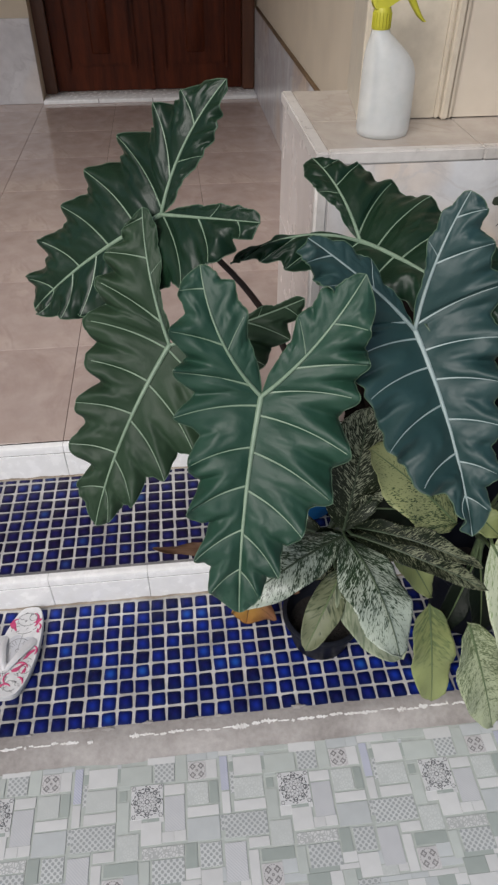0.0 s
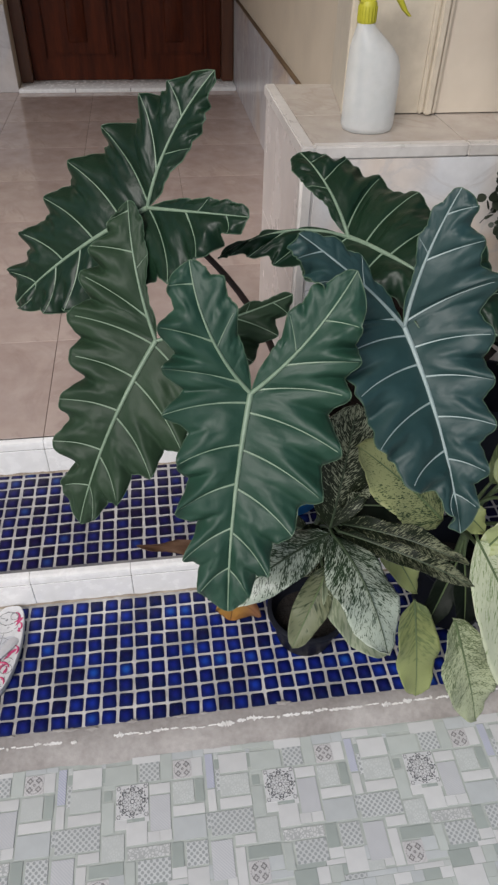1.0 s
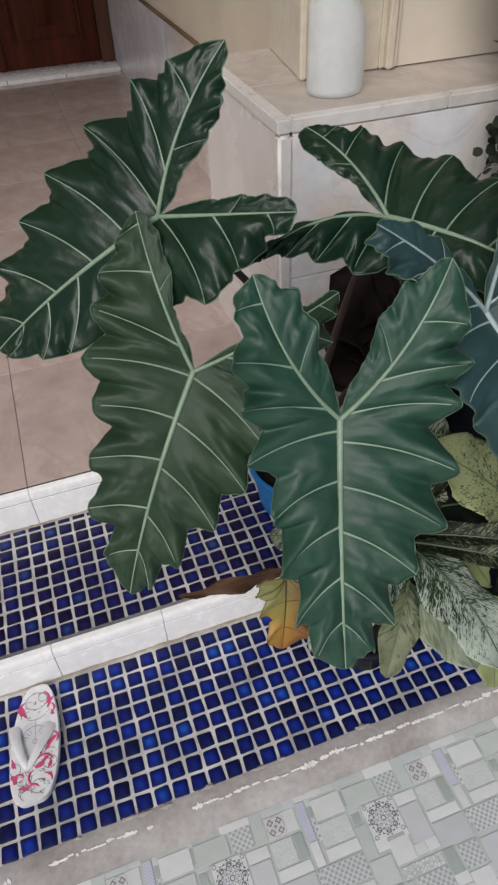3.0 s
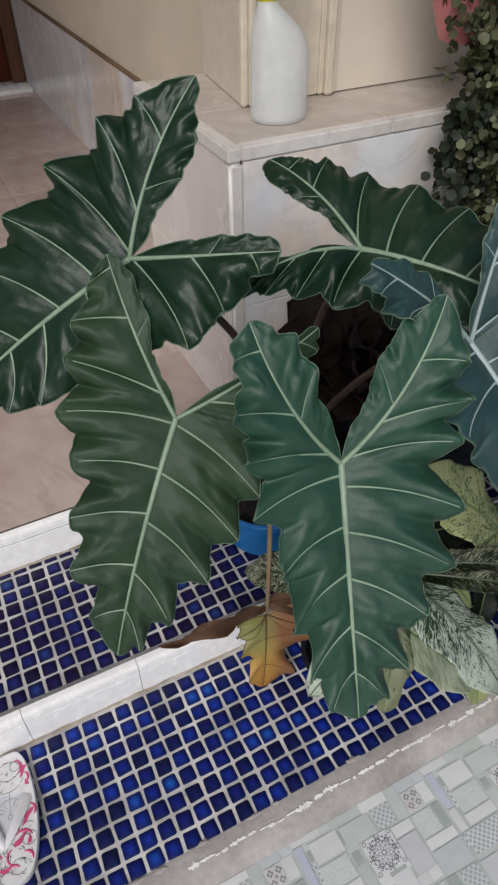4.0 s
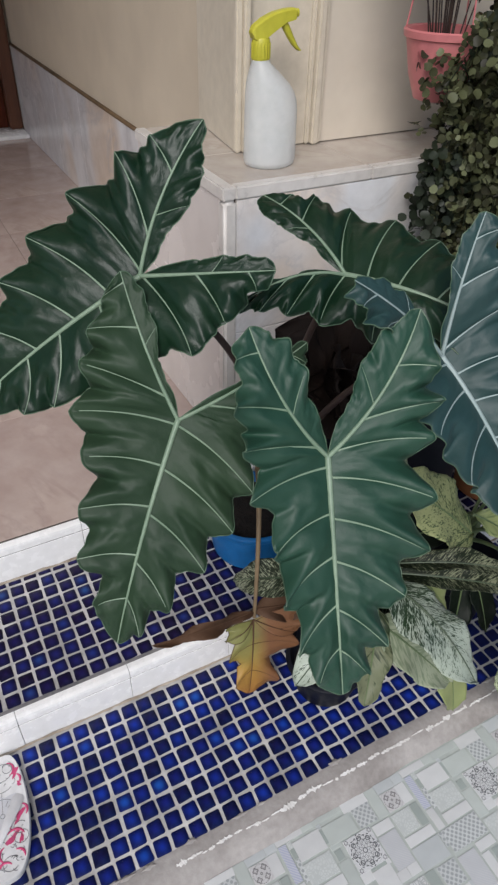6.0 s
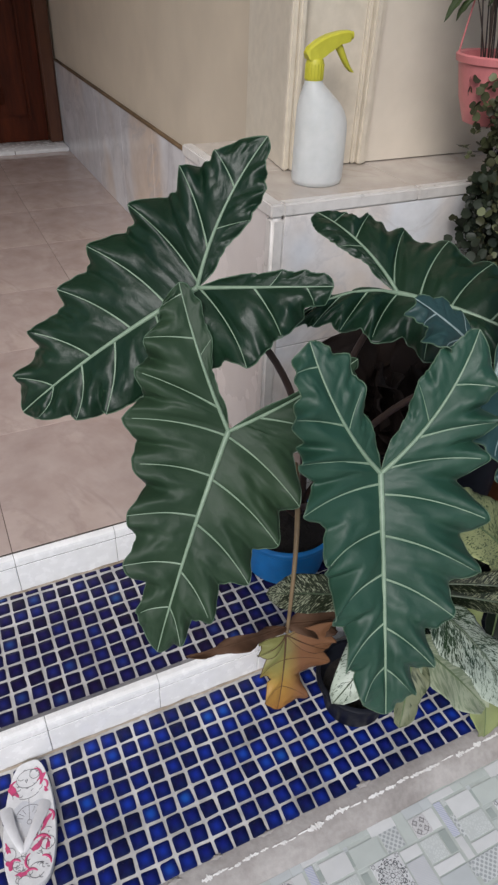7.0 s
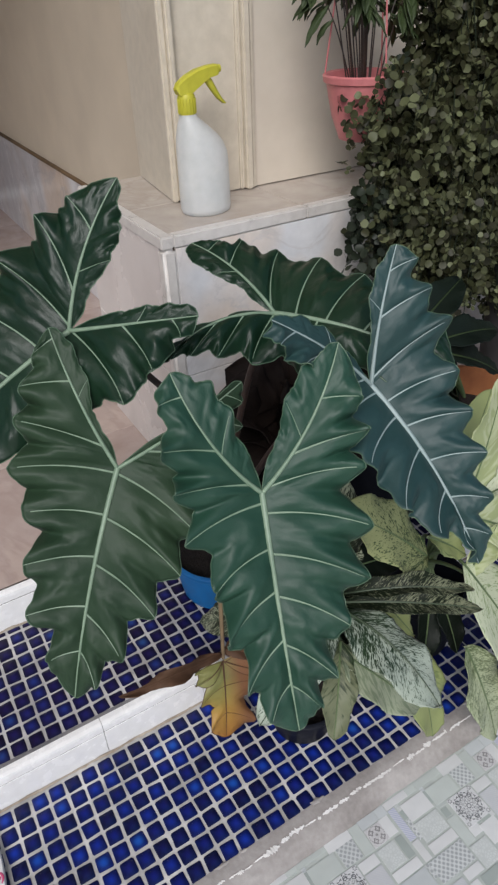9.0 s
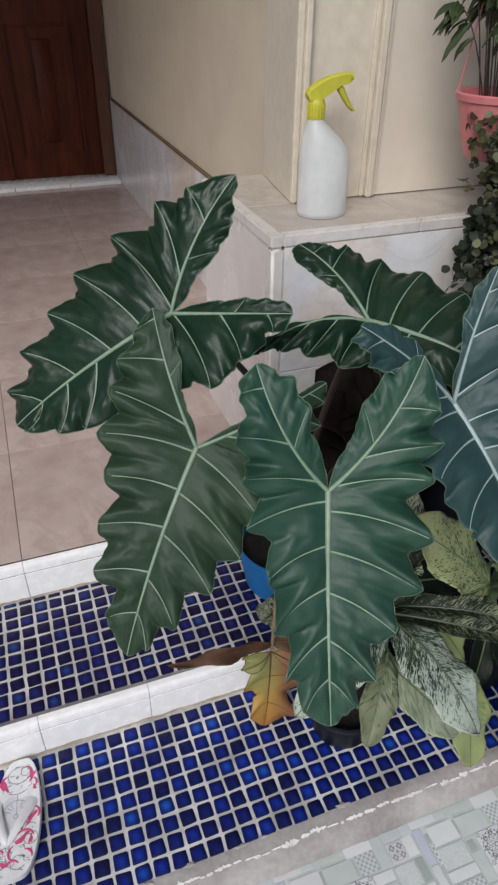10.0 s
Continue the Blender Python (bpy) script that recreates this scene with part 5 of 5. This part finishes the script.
# ---- things on the ledge ----
bottle = empty("spray_bottle", (0.726, 0.512, 0.775), "milky white plastic spray bottle with lime yellow trigger head", "spray bottle")
bx, by, bz = 0.726, 0.512, 0.7752
nx = bx - 0.025        # the neck sits to one side, the shoulder slopes under the trigger


def loft(sections, seg=32):
    """Skin over rings (x, y, z, half width in x, half width in y)."""
    bm = bmesh.new()
    rings = [[bm.verts.new((x + rx * math.cos(2 * math.pi * k / seg), y + ry * math.sin(2 * math.pi * k / seg), z)) for k in range(seg)] for x, y, z, rx, ry in sections]
    for a, b in zip(rings, rings[1:]):
        for k in range(seg):
            bm.faces.new((a[k], a[(k + 1) % seg], b[(k + 1) % seg], b[k]))
    bm.faces.new(rings[0][::-1])
    bm.faces.new(rings[-1])
    return bm


body = [(0.0, 0.0, 0.043, 0.036), (0.0, 0.003, 0.049, 0.041), (0.0, 0.012, 0.052, 0.043), (0.0, 0.060, 0.0515, 0.043), (0.0, 0.095, 0.051, 0.043), (-0.001, 0.112, 0.050, 0.042),
        (-0.004, 0.128, 0.0465, 0.040), (-0.009, 0.142, 0.0405, 0.036), (-0.015, 0.155, 0.032, 0.030), (-0.020, 0.166, 0.024, 0.024), (-0.024, 0.175, 0.0175, 0.0175), (-0.025, 0.184, 0.0150, 0.0150), (-0.025, 0.192, 0.0150, 0.0150)]
part("bottle_body", loft([(bx + dx, by, bz + z, rx, ry) for dx, z, rx, ry in body], 48), M["bottle"], bottle)
part("collar", lathe([(0.0155, 0.0), (0.0165, 0.002), (0.0160, 0.030), (0.0140, 0.034)], 28, (nx, by, bz + 0.180)), M["yellow"], bottle, "ribbed lime yellow collar")
for k in range(18):
    an = 2 * math.pi * k / 18
    part("collar_rib", tube([(nx + 0.0164 * math.cos(an), by + 0.0164 * math.sin(an), bz + z) for z in (0.183, 0.207)], 0.0010, 5), M["yellow"], bottle)
# wedge-shaped head: narrow at the back, square-cut nozzle in front
head = bmesh.new()
rings = []
for dx, z0, z1, wy in ((-0.021, 0.222, 0.226, 0.007), (-0.016, 0.213, 0.233, 0.010), (0.000, 0.210, 0.243, 0.011), (0.020, 0.222, 0.251, 0.011), (0.045, 0.236, 0.256, 0.010), (0.062, 0.239, 0.257, 0.009), (0.066, 0.241, 0.256, 0.008)):
    rings.append([head.verts.new((nx + dx, by + u * wy, bz + z)) for u, z in ((-1, z0), (1, z0), (1, z1 - 0.003), (0.6, z1), (-0.6, z1), (-1, z1 - 0.003))])
for a, b in zip(rings, rings[1:]):
    for k in range(6):
        head.faces.new((a[k], a[(k + 1) % 6], b[(k + 1) % 6], b[k]))
head.faces.new(rings[0][::-1])
head.faces.new(rings[-1])
bmesh.ops.recalc_face_normals(head, faces=head.faces[:])
part("spray_head", head, M["yellow"], bottle, "lime yellow spray head", False)
part("neck", tube([(nx, by, bz + 0.206), (nx, by, bz + 0.226)], [0.0120, 0.0110], 16), M["yellow"], bottle)
part("trigger", loft([(nx + dx, by, bz + z, rx, 0.007) for dx, z, rx in ((0.034, 0.244, 0.010), (0.046, 0.232, 0.0085), (0.057, 0.215, 0.0070), (0.068, 0.200, 0.0055), (0.078, 0.191, 0.0040))], 14), M["yellow"], bottle)
part("nozzle", tube([(nx + 0.064, by, bz + 0.249), (nx + 0.072, by, bz + 0.249)], 0.0065, 12), M["yellow"], bottle)
settle(bottle)

# hanging planter with trailing vine
hang = empty("hanging_pot", (1.02, 0.40, 0.87), "salmon pink hanging plastic pot on thin cords", "hanging pot")
prof = [(0.036, 0.0), (0.048, 0.004), (0.066, 0.05), (0.080, 0.115), (0.086, 0.118), (0.088, 0.130), (0.084, 0.133), (0.078, 0.130), (0.070, 0.10)]
part("pot_wall", lathe([(r * 0.88, z * 0.88) for r, z in prof], 44, (1.02, 0.40, 0.888)), M["pink_plastic"], hang)
for an in (0.4, 2.5, 4.6):
    part("cord", tube([(1.02 + 0.073 * math.cos(an), 0.40 + 0.073 * math.sin(an), 1.0), (1.02, 0.40, 1.60)], 0.0017, 6), M["pink_plastic"], hang, "pink hanging cord")
part("hook", tube([(1.02, 0.40, 1.60), (1.02, 0.42, 2.0), (1.02, 0.60, 2.3), (1.02, 0.61, 2.3)], 0.003, 8), M["dark_pot"], hang)
settle(hang)

up = empty("drooping_plant", (1.02, 0.40, 1.0), "tuft of narrow drooping dark green leaves in the hanging pot", "plant")
rng = random.Random(21)
for k in range(22):
    an = rng.uniform(0, 6.28)
    r2 = rng.uniform(0.03, 0.15)
    root_, top_ = Vector((1.02 + 0.3 * r2 * math.cos(an), 0.39 + 0.3 * r2 * math.sin(an), 0.99)), Vector((1.02 + r2 * math.cos(an), 0.39 + r2 * math.sin(an), rng.uniform(1.13, 1.36)))
    bow = (root_ + top_) / 2 + Vector((0, 0, 0.06))
    part("stem", bez_tube(root_, bow, top_, 0.0015, 0.0008, 10, 5), M["petiole"], up)
    for q in range(rng.randint(12, 16)):
        f = rng.uniform(0.45, 1.0)
        p = bez(root_, bow, top_, f)
        ao = an + rng.uniform(-1.5, 1.5)
        ln_ = rng.uniform(0.035, 0.065)
        tip = p + Vector((ln_ * 0.75 * math.cos(ao), ln_ * 0.75 * math.sin(ao), -ln_ * rng.uniform(0.2, 1.0)))
        oval_leaf(up, p, tip, rng.uniform(0.006, 0.011), (0.4 * math.cos(ao), 0.4 * math.sin(ao) - 0.3, 0.7), M["top_leaf"], M["top_leaf"], sag=0.008, fold=0.3, wavy=0.001, nv=7, nq=2)
settle(up)


def foliage(name, strands, size, mat_, seed, label, spread=0.02, step=0.014, flat=0.35):
    """Trailing strands set with small round folded leaves, all in one mesh."""
    rng = random.Random(seed)
    verts, faces = [], []
    for pts in strands:
        total = sum((b - a).length for a, b in zip(pts, pts[1:]))
        cnt = max(2, int(total / step))
        for k in range(cnt):
            f = (k + rng.random()) / cnt * (len(pts) - 1)
            i = min(int(f), len(pts) - 2)
            p = pts[i].lerp(pts[i + 1], f - i) + Vector((rng.gauss(0, spread), rng.gauss(0, spread), rng.gauss(0, spread * 0.6)))
            s = size * rng.uniform(0.55, 1.2)
            nrm = Vector((rng.gauss(0, 0.6), -0.7 + rng.gauss(0, 0.6), 0.45 + rng.gauss(0, 0.5))).normalized()
            t = nrm.orthogonal().normalized()
            t = (Matrix.Rotation(rng.uniform(0, 6.28), 3, nrm) @ t).normalized()
            u = nrm.cross(t)
            # three round leaflets on one node, each a shallow cup
            for leaf in range(3):
                tl = Matrix.Rotation(2.09 * leaf + rng.uniform(-0.4, 0.4), 3, nrm) @ t
                nl = (nrm + 0.45 * Vector((rng.gauss(0, 1), rng.gauss(0, 1), rng.gauss(0, 1)))).normalized()
                tl = (tl - nl * tl.dot(nl)).normalized()
                u = nl.cross(tl)
                c = p + tl * (s * 0.72)
                k0 = len(verts)
                cup = rng.uniform(0.05, flat)
                verts.append(c - nl * (cup * s * 0.5))
                for q in range(9):
                    an = 2 * math.pi * q / 9
                    r = s * 0.62 * (1.0 - 0.22 * (q == 0))
                    verts.append(c + tl * (r * math.cos(an)) + u * (r * math.sin(an)) + nl * (0.25 * cup * s * math.cos(2 * an)))
                for q in range(9):
                    faces.append((k0, k0 + 1 + q, k0 + 1 + (q + 1) % 9))
    me = bpy.data.meshes.new(name)
    me.from_pydata([tuple(v) for v in verts], [], faces)
    me.materials.append(mat_)
    me.polygons.foreach_set("use_smooth", [True] * len(me.polygons))
    return tagged(new(name, me), label, "vine", kind="stuff")


rng = random.Random(8)
strands, stems = [], bmesh.new()
for k in range(330):
    x = rng.uniform(0.962, 1.46)
    y = 0.27 + rng.gauss(0, 0.05)
    top = 1.20 + rng.uniform(-0.1, 0.1) if x > 1.085 + 0.03 * math.sin(k) else 0.985 + rng.uniform(-0.04, 0.05)
    low = 0.70 + 0.05 * math.sin(x * 17) + rng.uniform(-0.06, 0.10) - 0.16 * min(1, max(0, (x - 0.96) / 0.2)) + (0.09 if x < 1.0 else 0)
    if x < 1.06 and rng.random() < 0.4:
        continue
    if low > top - 0.1:
        continue
    pts = [Vector((x + 0.02 * math.sin(q * 1.7 + k), y - 0.02 * math.sin(q + k), top + (low - top) * q / 6)) for q in range(7)]
    strands.append(pts)
    if k % 2 == 0:
        tube(pts, 0.0009, 4, stems)
vine = foliage("trailing_vine", strands, 0.0122, M["vine"], 4, "dense curtain of small grey-green vine leaves", 0.013, 0.0165)
part("stem", stems, M["vine_dark"], vine)
strands = [[Vector((0.915 + 0.01 * k + 0.01 * math.sin(q + k), 0.27 + 0.02 * math.sin(k * 2), 0.84 - 0.16 * q / 4 - 0.01 * (k % 3))) for q in range(5)] for k in range(8)]
foliage("creeping_vine", strands, 0.0145, M["vine_dark"], 6, "dark round-leaved vine trailing over the ledge", 0.012, 0.014)
strands = [[Vector((1.02 + 0.09 * math.cos(a_) , 0.385 - abs(0.09 * math.sin(a_)), 1.02 - 0.05 * q + 0.01 * math.sin(q * 2 + k))) for q in range(5)] for k, a_ in enumerate([0.0 + 0.10 * i for i in range(19)])]
foliage("creeping_vine", strands, 0.0098, M["vine_dark"], 7, "dark vine hanging over the pink pot", 0.016, 0.018)

# slipper on the lower step
slip = empty("flip_flop", (-0.065, -0.09, 0.0), "small white rubber flip-flop with pink and grey print", "slipper")


def sole_line(v):
    """Middle of the sole (x, y) and its half width, v from the toe (-1) to the heel (1)."""
    return -0.0610 + 0.0150 * v, -0.088 + 0.098 * v, 0.0395 - 0.0050 * v - 0.002 * math.cos(2 * math.acos(max(-1, min(1, v))))


def sole(z0, z1, grow=0.0, n=64):
    bm = bmesh.new()
    top, mid_, bot = [], [], []
    for k in range(n):
        an = 2 * math.pi * k / n
        cx, cy, w = sole_line(math.cos(an))
        x = cx + w * (abs(math.sin(an)) ** 0.5) * (1 if math.sin(an) > 0 else -1) * (1 + grow)
        bot.append(bm.verts.new((cx + (x - cx) * 0.96, cy, z0)))
        mid_.append(bm.verts.new((x, cy, z1 - 0.0015)))
        top.append(bm.verts.new((cx + (x - cx) * 0.97, cy, z1)))
    bm.faces.new(top)
    bm.faces.new(bot[::-1])
    for k in range(n):
        j = (k + 1) % n
        bm.faces.new((bot[k], bot[j], mid_[j], mid_[k]))
        bm.faces.new((mid_[k], mid_[j], top[j], top[k]))
    bmesh.ops.recalc_face_normals(bm, faces=bm.faces[:])
    return bm


part("sole", sole(0.0012, 0.011), M["foam"], slip, smooth=False)
part("footbed", sole(0.0112, 0.0155, -0.02), plain("white footbed", (0.70, 0.70, 0.70), (0.82, 0.82, 0.82), 0.55, 80, 10, 0.15, 0.0005), slip, smooth=False)


def blot(v, u, rx, ry, turn, z=0.0160, n=26):
    """Uneven printed patch at v along and u across the sole."""
    cx, cy, w = sole_line(v)
    cx += u * w
    bm = bmesh.new()
    ring = []
    for k in range(n):
        an = 2 * math.pi * k / n
        r = 1 + 0.22 * math.sin(3 * an + v * 9) + 0.14 * math.sin(5 * an + u * 7)
        px_, py_ = rx * r * math.cos(an), ry * r * math.sin(an)
        ring.append(bm.verts.new((cx + px_ * math.cos(turn) - py_ * math.sin(turn), cy + px_ * math.sin(turn) + py_ * math.cos(turn), z)))
    bm.faces.new(ring)
    return bm


for v, u, rx, ry, tn in ((0.58, -0.66, 0.0055, 0.012, 0.35), (0.62, 0.62, 0.0035, 0.010, -0.5), (-0.12, 0.62, 0.0035, 0.014, -0.75), (-0.42, 0.30, 0.0040, 0.014, -1.0), (-0.48, 0.62, 0.003, 0.007, -0.4), (-0.55, -0.72, 0.0045, 0.008, 0.3), (-0.75, -0.30, 0.009, 0.0035, -0.2), (-0.30, -0.80, 0.003, 0.008, 0.2), (0.40, 0.72, 0.0025, 0.005, 0.2)):
    part("print", blot(v, u, rx, ry, tn), M["pink_print"], slip, "pink printed patch", False)


def ring_line(v, u, r, a0, a1, squash=1.0):
    cx, cy, w = sole_line(v)
    cx += u * w
    return tube([(cx + r * math.cos(a0 + (a1 - a0) * k / 14), cy + squash * r * math.sin(a0 + (a1 - a0) * k / 14), 0.0158) for k in range(15)], 0.00042, 4)


for v, u, r_, a0, a1 in ((0.72, 0.25, 0.012, -1.3, 1.3), (0.60, -0.45, 0.013, 1.6, 3.6), (0.50, 0.55, 0.010, -1.0, 1.0), (-0.05, 0.66, 0.011, -0.9, 1.2), (-0.22, 0.55, 0.014, 2.0, 3.6), (-0.45, 0.40, 0.015, 0.2, 2.3), (-0.62, 0.10, 0.012, 1.8, 4.2), (-0.72, 0.45, 0.011, -0.4, 1.6), (-0.60, -0.55, 0.010, 0.4, 2.4), (-0.85, 0.0, 0.012, 0.5, 2.6)):
    cx, cy, w = sole_line(v)
    arc = [(cx + u * w + r_ * math.cos(a0 + (a1 - a0) * k / 12), cy + r_ * math.sin(a0 + (a1 - a0) * k / 12), 0.0150) for k in range(13)]
    part("print", tube(arc, [0.0010 + 0.0012 * math.sin(math.pi * k / 12) for k in range(13)], 6), M["pink_print"], slip, "pink printed band")
cx, cy, w = sole_line(0.08)
part("print", blot(0.08, 0.0, 0.0235, 0.027, 0.1, 0.01575), plain("pale grey print", (0.56, 0.57, 0.60), (0.64, 0.65, 0.68), 0.55), slip, "pale grey printed oval", False)
part("print_line", tube([(cx + 0.004, cy + 0.026, 0.0158), (cx - 0.001, cy - 0.008, 0.0158)], 0.0004, 4), M["ink"], slip)
for an in (0.3, 0.65, 1.0, 2.0, 2.35, 2.7):
    part("print_line", tube([(cx + 0.011 * math.cos(an), cy - 0.006 + 0.011 * math.sin(an), 0.0159), (cx + 0.020 * math.cos(an), cy - 0.006 + 0.020 * math.sin(an), 0.0159)], 0.0004, 4), M["ink"], slip)
part("print_line", ring_line(-0.02, 0.0, 0.0035, 0, 6.28), M["ink"], slip)
rng = random.Random(31)
for spec in ((0.06, 0.0, 0.021, 0.3, 2.9, 0.9), (0.70, 0.0, 0.019, 0, 6.28, 0.8), (0.74, 0.30, 0.008, 0, 6.28, 1.0), (0.45, 0.0, 0.017, 3.6, 5.8, 0.5), (-0.45, 0.62, 0.011, 0, 6.28, 0.9), (-0.30, 0.60, 0.010, 0.5, 4.9, 0.9), (-0.60, -0.35, 0.012, 0, 6.28, 0.9), (-0.50, -0.10, 0.009, 0.3, 5.0, 1.0), (-0.78, 0.20, 0.012, 0.4, 5.6, 0.9), (-0.40, -0.72, 0.009, 0, 6.28, 1.1), (-0.86, -0.25, 0.009, 0, 4.2, 0.8)):
    part("print_line", ring_line(*spec), M["ink"], slip, "thin grey printed line")
for k in range(60):
    v, u = rng.uniform(-0.9, -0.2) if k % 3 else rng.uniform(0.45, 0.85), rng.uniform(-0.7, 0.75)
    a0 = rng.uniform(0, 6.28)
    part("print_line", ring_line(v, u, rng.uniform(0.002, 0.006), a0, a0 + rng.uniform(0.8, 2.6), rng.uniform(0.5, 1.3)), M["ink"], slip)
for side in (-1, 1):
    # flat soft strap from the sole's edge to the toe post
    start = Vector((-0.0925 if side < 0 else -0.0275, -0.050 if side < 0 else -0.062, 0.012))
    end = Vector((-0.0775, -0.132, 0.0175))
    bm = bmesh.new()
    prev = None
    way = (end - start).normalized()
    across = Vector((-way.y, way.x, 0)).normalized()
    for q in range(13):
        f = q / 12
        p = start.lerp(end, f) + Vector((side * 0.004 * math.sin(math.pi * f), 0, 0.0085 * math.sin(math.pi * f) ** 0.8))
        hw = 0.0110 - 0.0060 * f
        cur = [bm.verts.new(p + across * (dx * hw) + Vector((0, 0, dz))) for dx, dz in ((-1, -0.001), (-0.5, 0.0014), (0.5, 0.0014), (1, -0.001), (0.5, -0.0012), (-0.5, -0.0012))]
        if prev:
            for k in range(6):
                bm.faces.new((prev[k], prev[(k + 1) % 6], cur[(k + 1) % 6], cur[k]))
        else:
            bm.faces.new(cur[::-1])
        prev = cur
    bm.faces.new(prev)
    part("strap", bm, M["strap"], slip, "soft grey-white rubber strap")
part("toe_post", tube([(-0.0775, -0.132, 0.0155), (-0.0775, -0.132, 0.0185)], 0.004, 10), M["strap"], slip)
settle(slip)

# ---- mosaic ----
rng = random.Random(2)
tile_meshes = {"mosaic": [], "mosaic_violet_shaded": []}
for k in range(12):
    glaze = "mosaic" if k < 6 else "mosaic_violet_shaded"
    bm = bmesh.new()
    hw = (P - GAP) / 2
    cut = 0.14
    lo, corner = [], []
    for sx_, sy in ((-1, -1), (1, -1), (1, 1), (-1, 1)):
        jx, jy, cc = rng.uniform(-0.0010, 0.0006), rng.uniform(-0.0010, 0.0006), cut * rng.uniform(0.6, 1.5)
        ends = [(sx_ * (hw + jx), sy * (hw * (1 - cc) + jy)), (sx_ * (hw * (1 - cc) + jx), sy * (hw + jy))]
        corner += ends
    corner.sort(key=lambda c: math.atan2(c[1], c[0]))
    lo = [bm.verts.new((x, y, -0.003)) for x, y in corner]
    mid_ = [bm.verts.new((x * 0.96, y * 0.96, 0.0006)) for x, y in corner]
    top = [bm.verts.new((x * 0.82, y * 0.82, 0.0017)) for x, y in corner]
    cen = bm.verts.new((0, 0, 0.0021))
    for a, b in ((lo, mid_), (mid_, top)):
        for c in range(8):
            bm.faces.new((a[c], a[(c + 1) % 8], b[(c + 1) % 8], b[c]))
    for c in range(8):
        bm.faces.new((top[c], top[(c + 1) % 8], cen))
    tile_meshes[glaze].append(link_mesh("mosaic_tile", bm, M[glaze], True))


def mosaic(parent, ys, z, near, glaze):
    rest_v, rest_f = [], []
    for j, y in enumerate(ys):
        for i in range(int(X0 / P) + 1, int(X1 / P)):
            x = i * P + rng.uniform(-0.0006, 0.0006)
            yy = y + rng.uniform(-0.0006, 0.0006)
            me = rng.choice(tile_meshes[glaze])
            an = rng.uniform(-0.03, 0.03)
            if near[0] <= i <= near[1]:
                ob = new("mosaic_tile", me)
                ob.location = (x, yy, z)
                ob.rotation_euler = (rng.uniform(-0.02, 0.02), rng.uniform(-0.02, 0.02), an)
                ob.parent = parent
            else:
                k = len(rest_v)
                rest_v += [(x + v.co.x, yy + v.co.y, z + v.co.z) for v in me.vertices]
                rest_f += [tuple(k + q for q in p.vertices) for p in me.polygons]
    me = bpy.data.meshes.new("mosaic_field")
    me.from_pydata(rest_v, [], rest_f)
    me.materials.append(M[glaze])
    ob = tagged(new("mosaic_field", me), kind="stuff")
    ob.parent = parent


mosaic(step_low, [-P * j for j in range(9)], -0.0008, (-5, 27), "mosaic")
mosaic(step_up, [0.2955 - 0.0296 * j for j in range(9)], 0.0842, (-5, 25), "mosaic_violet_shaded")
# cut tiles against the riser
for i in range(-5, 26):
    ob = new("mosaic_tile", rng.choice(tile_meshes["mosaic_violet_shaded"]))
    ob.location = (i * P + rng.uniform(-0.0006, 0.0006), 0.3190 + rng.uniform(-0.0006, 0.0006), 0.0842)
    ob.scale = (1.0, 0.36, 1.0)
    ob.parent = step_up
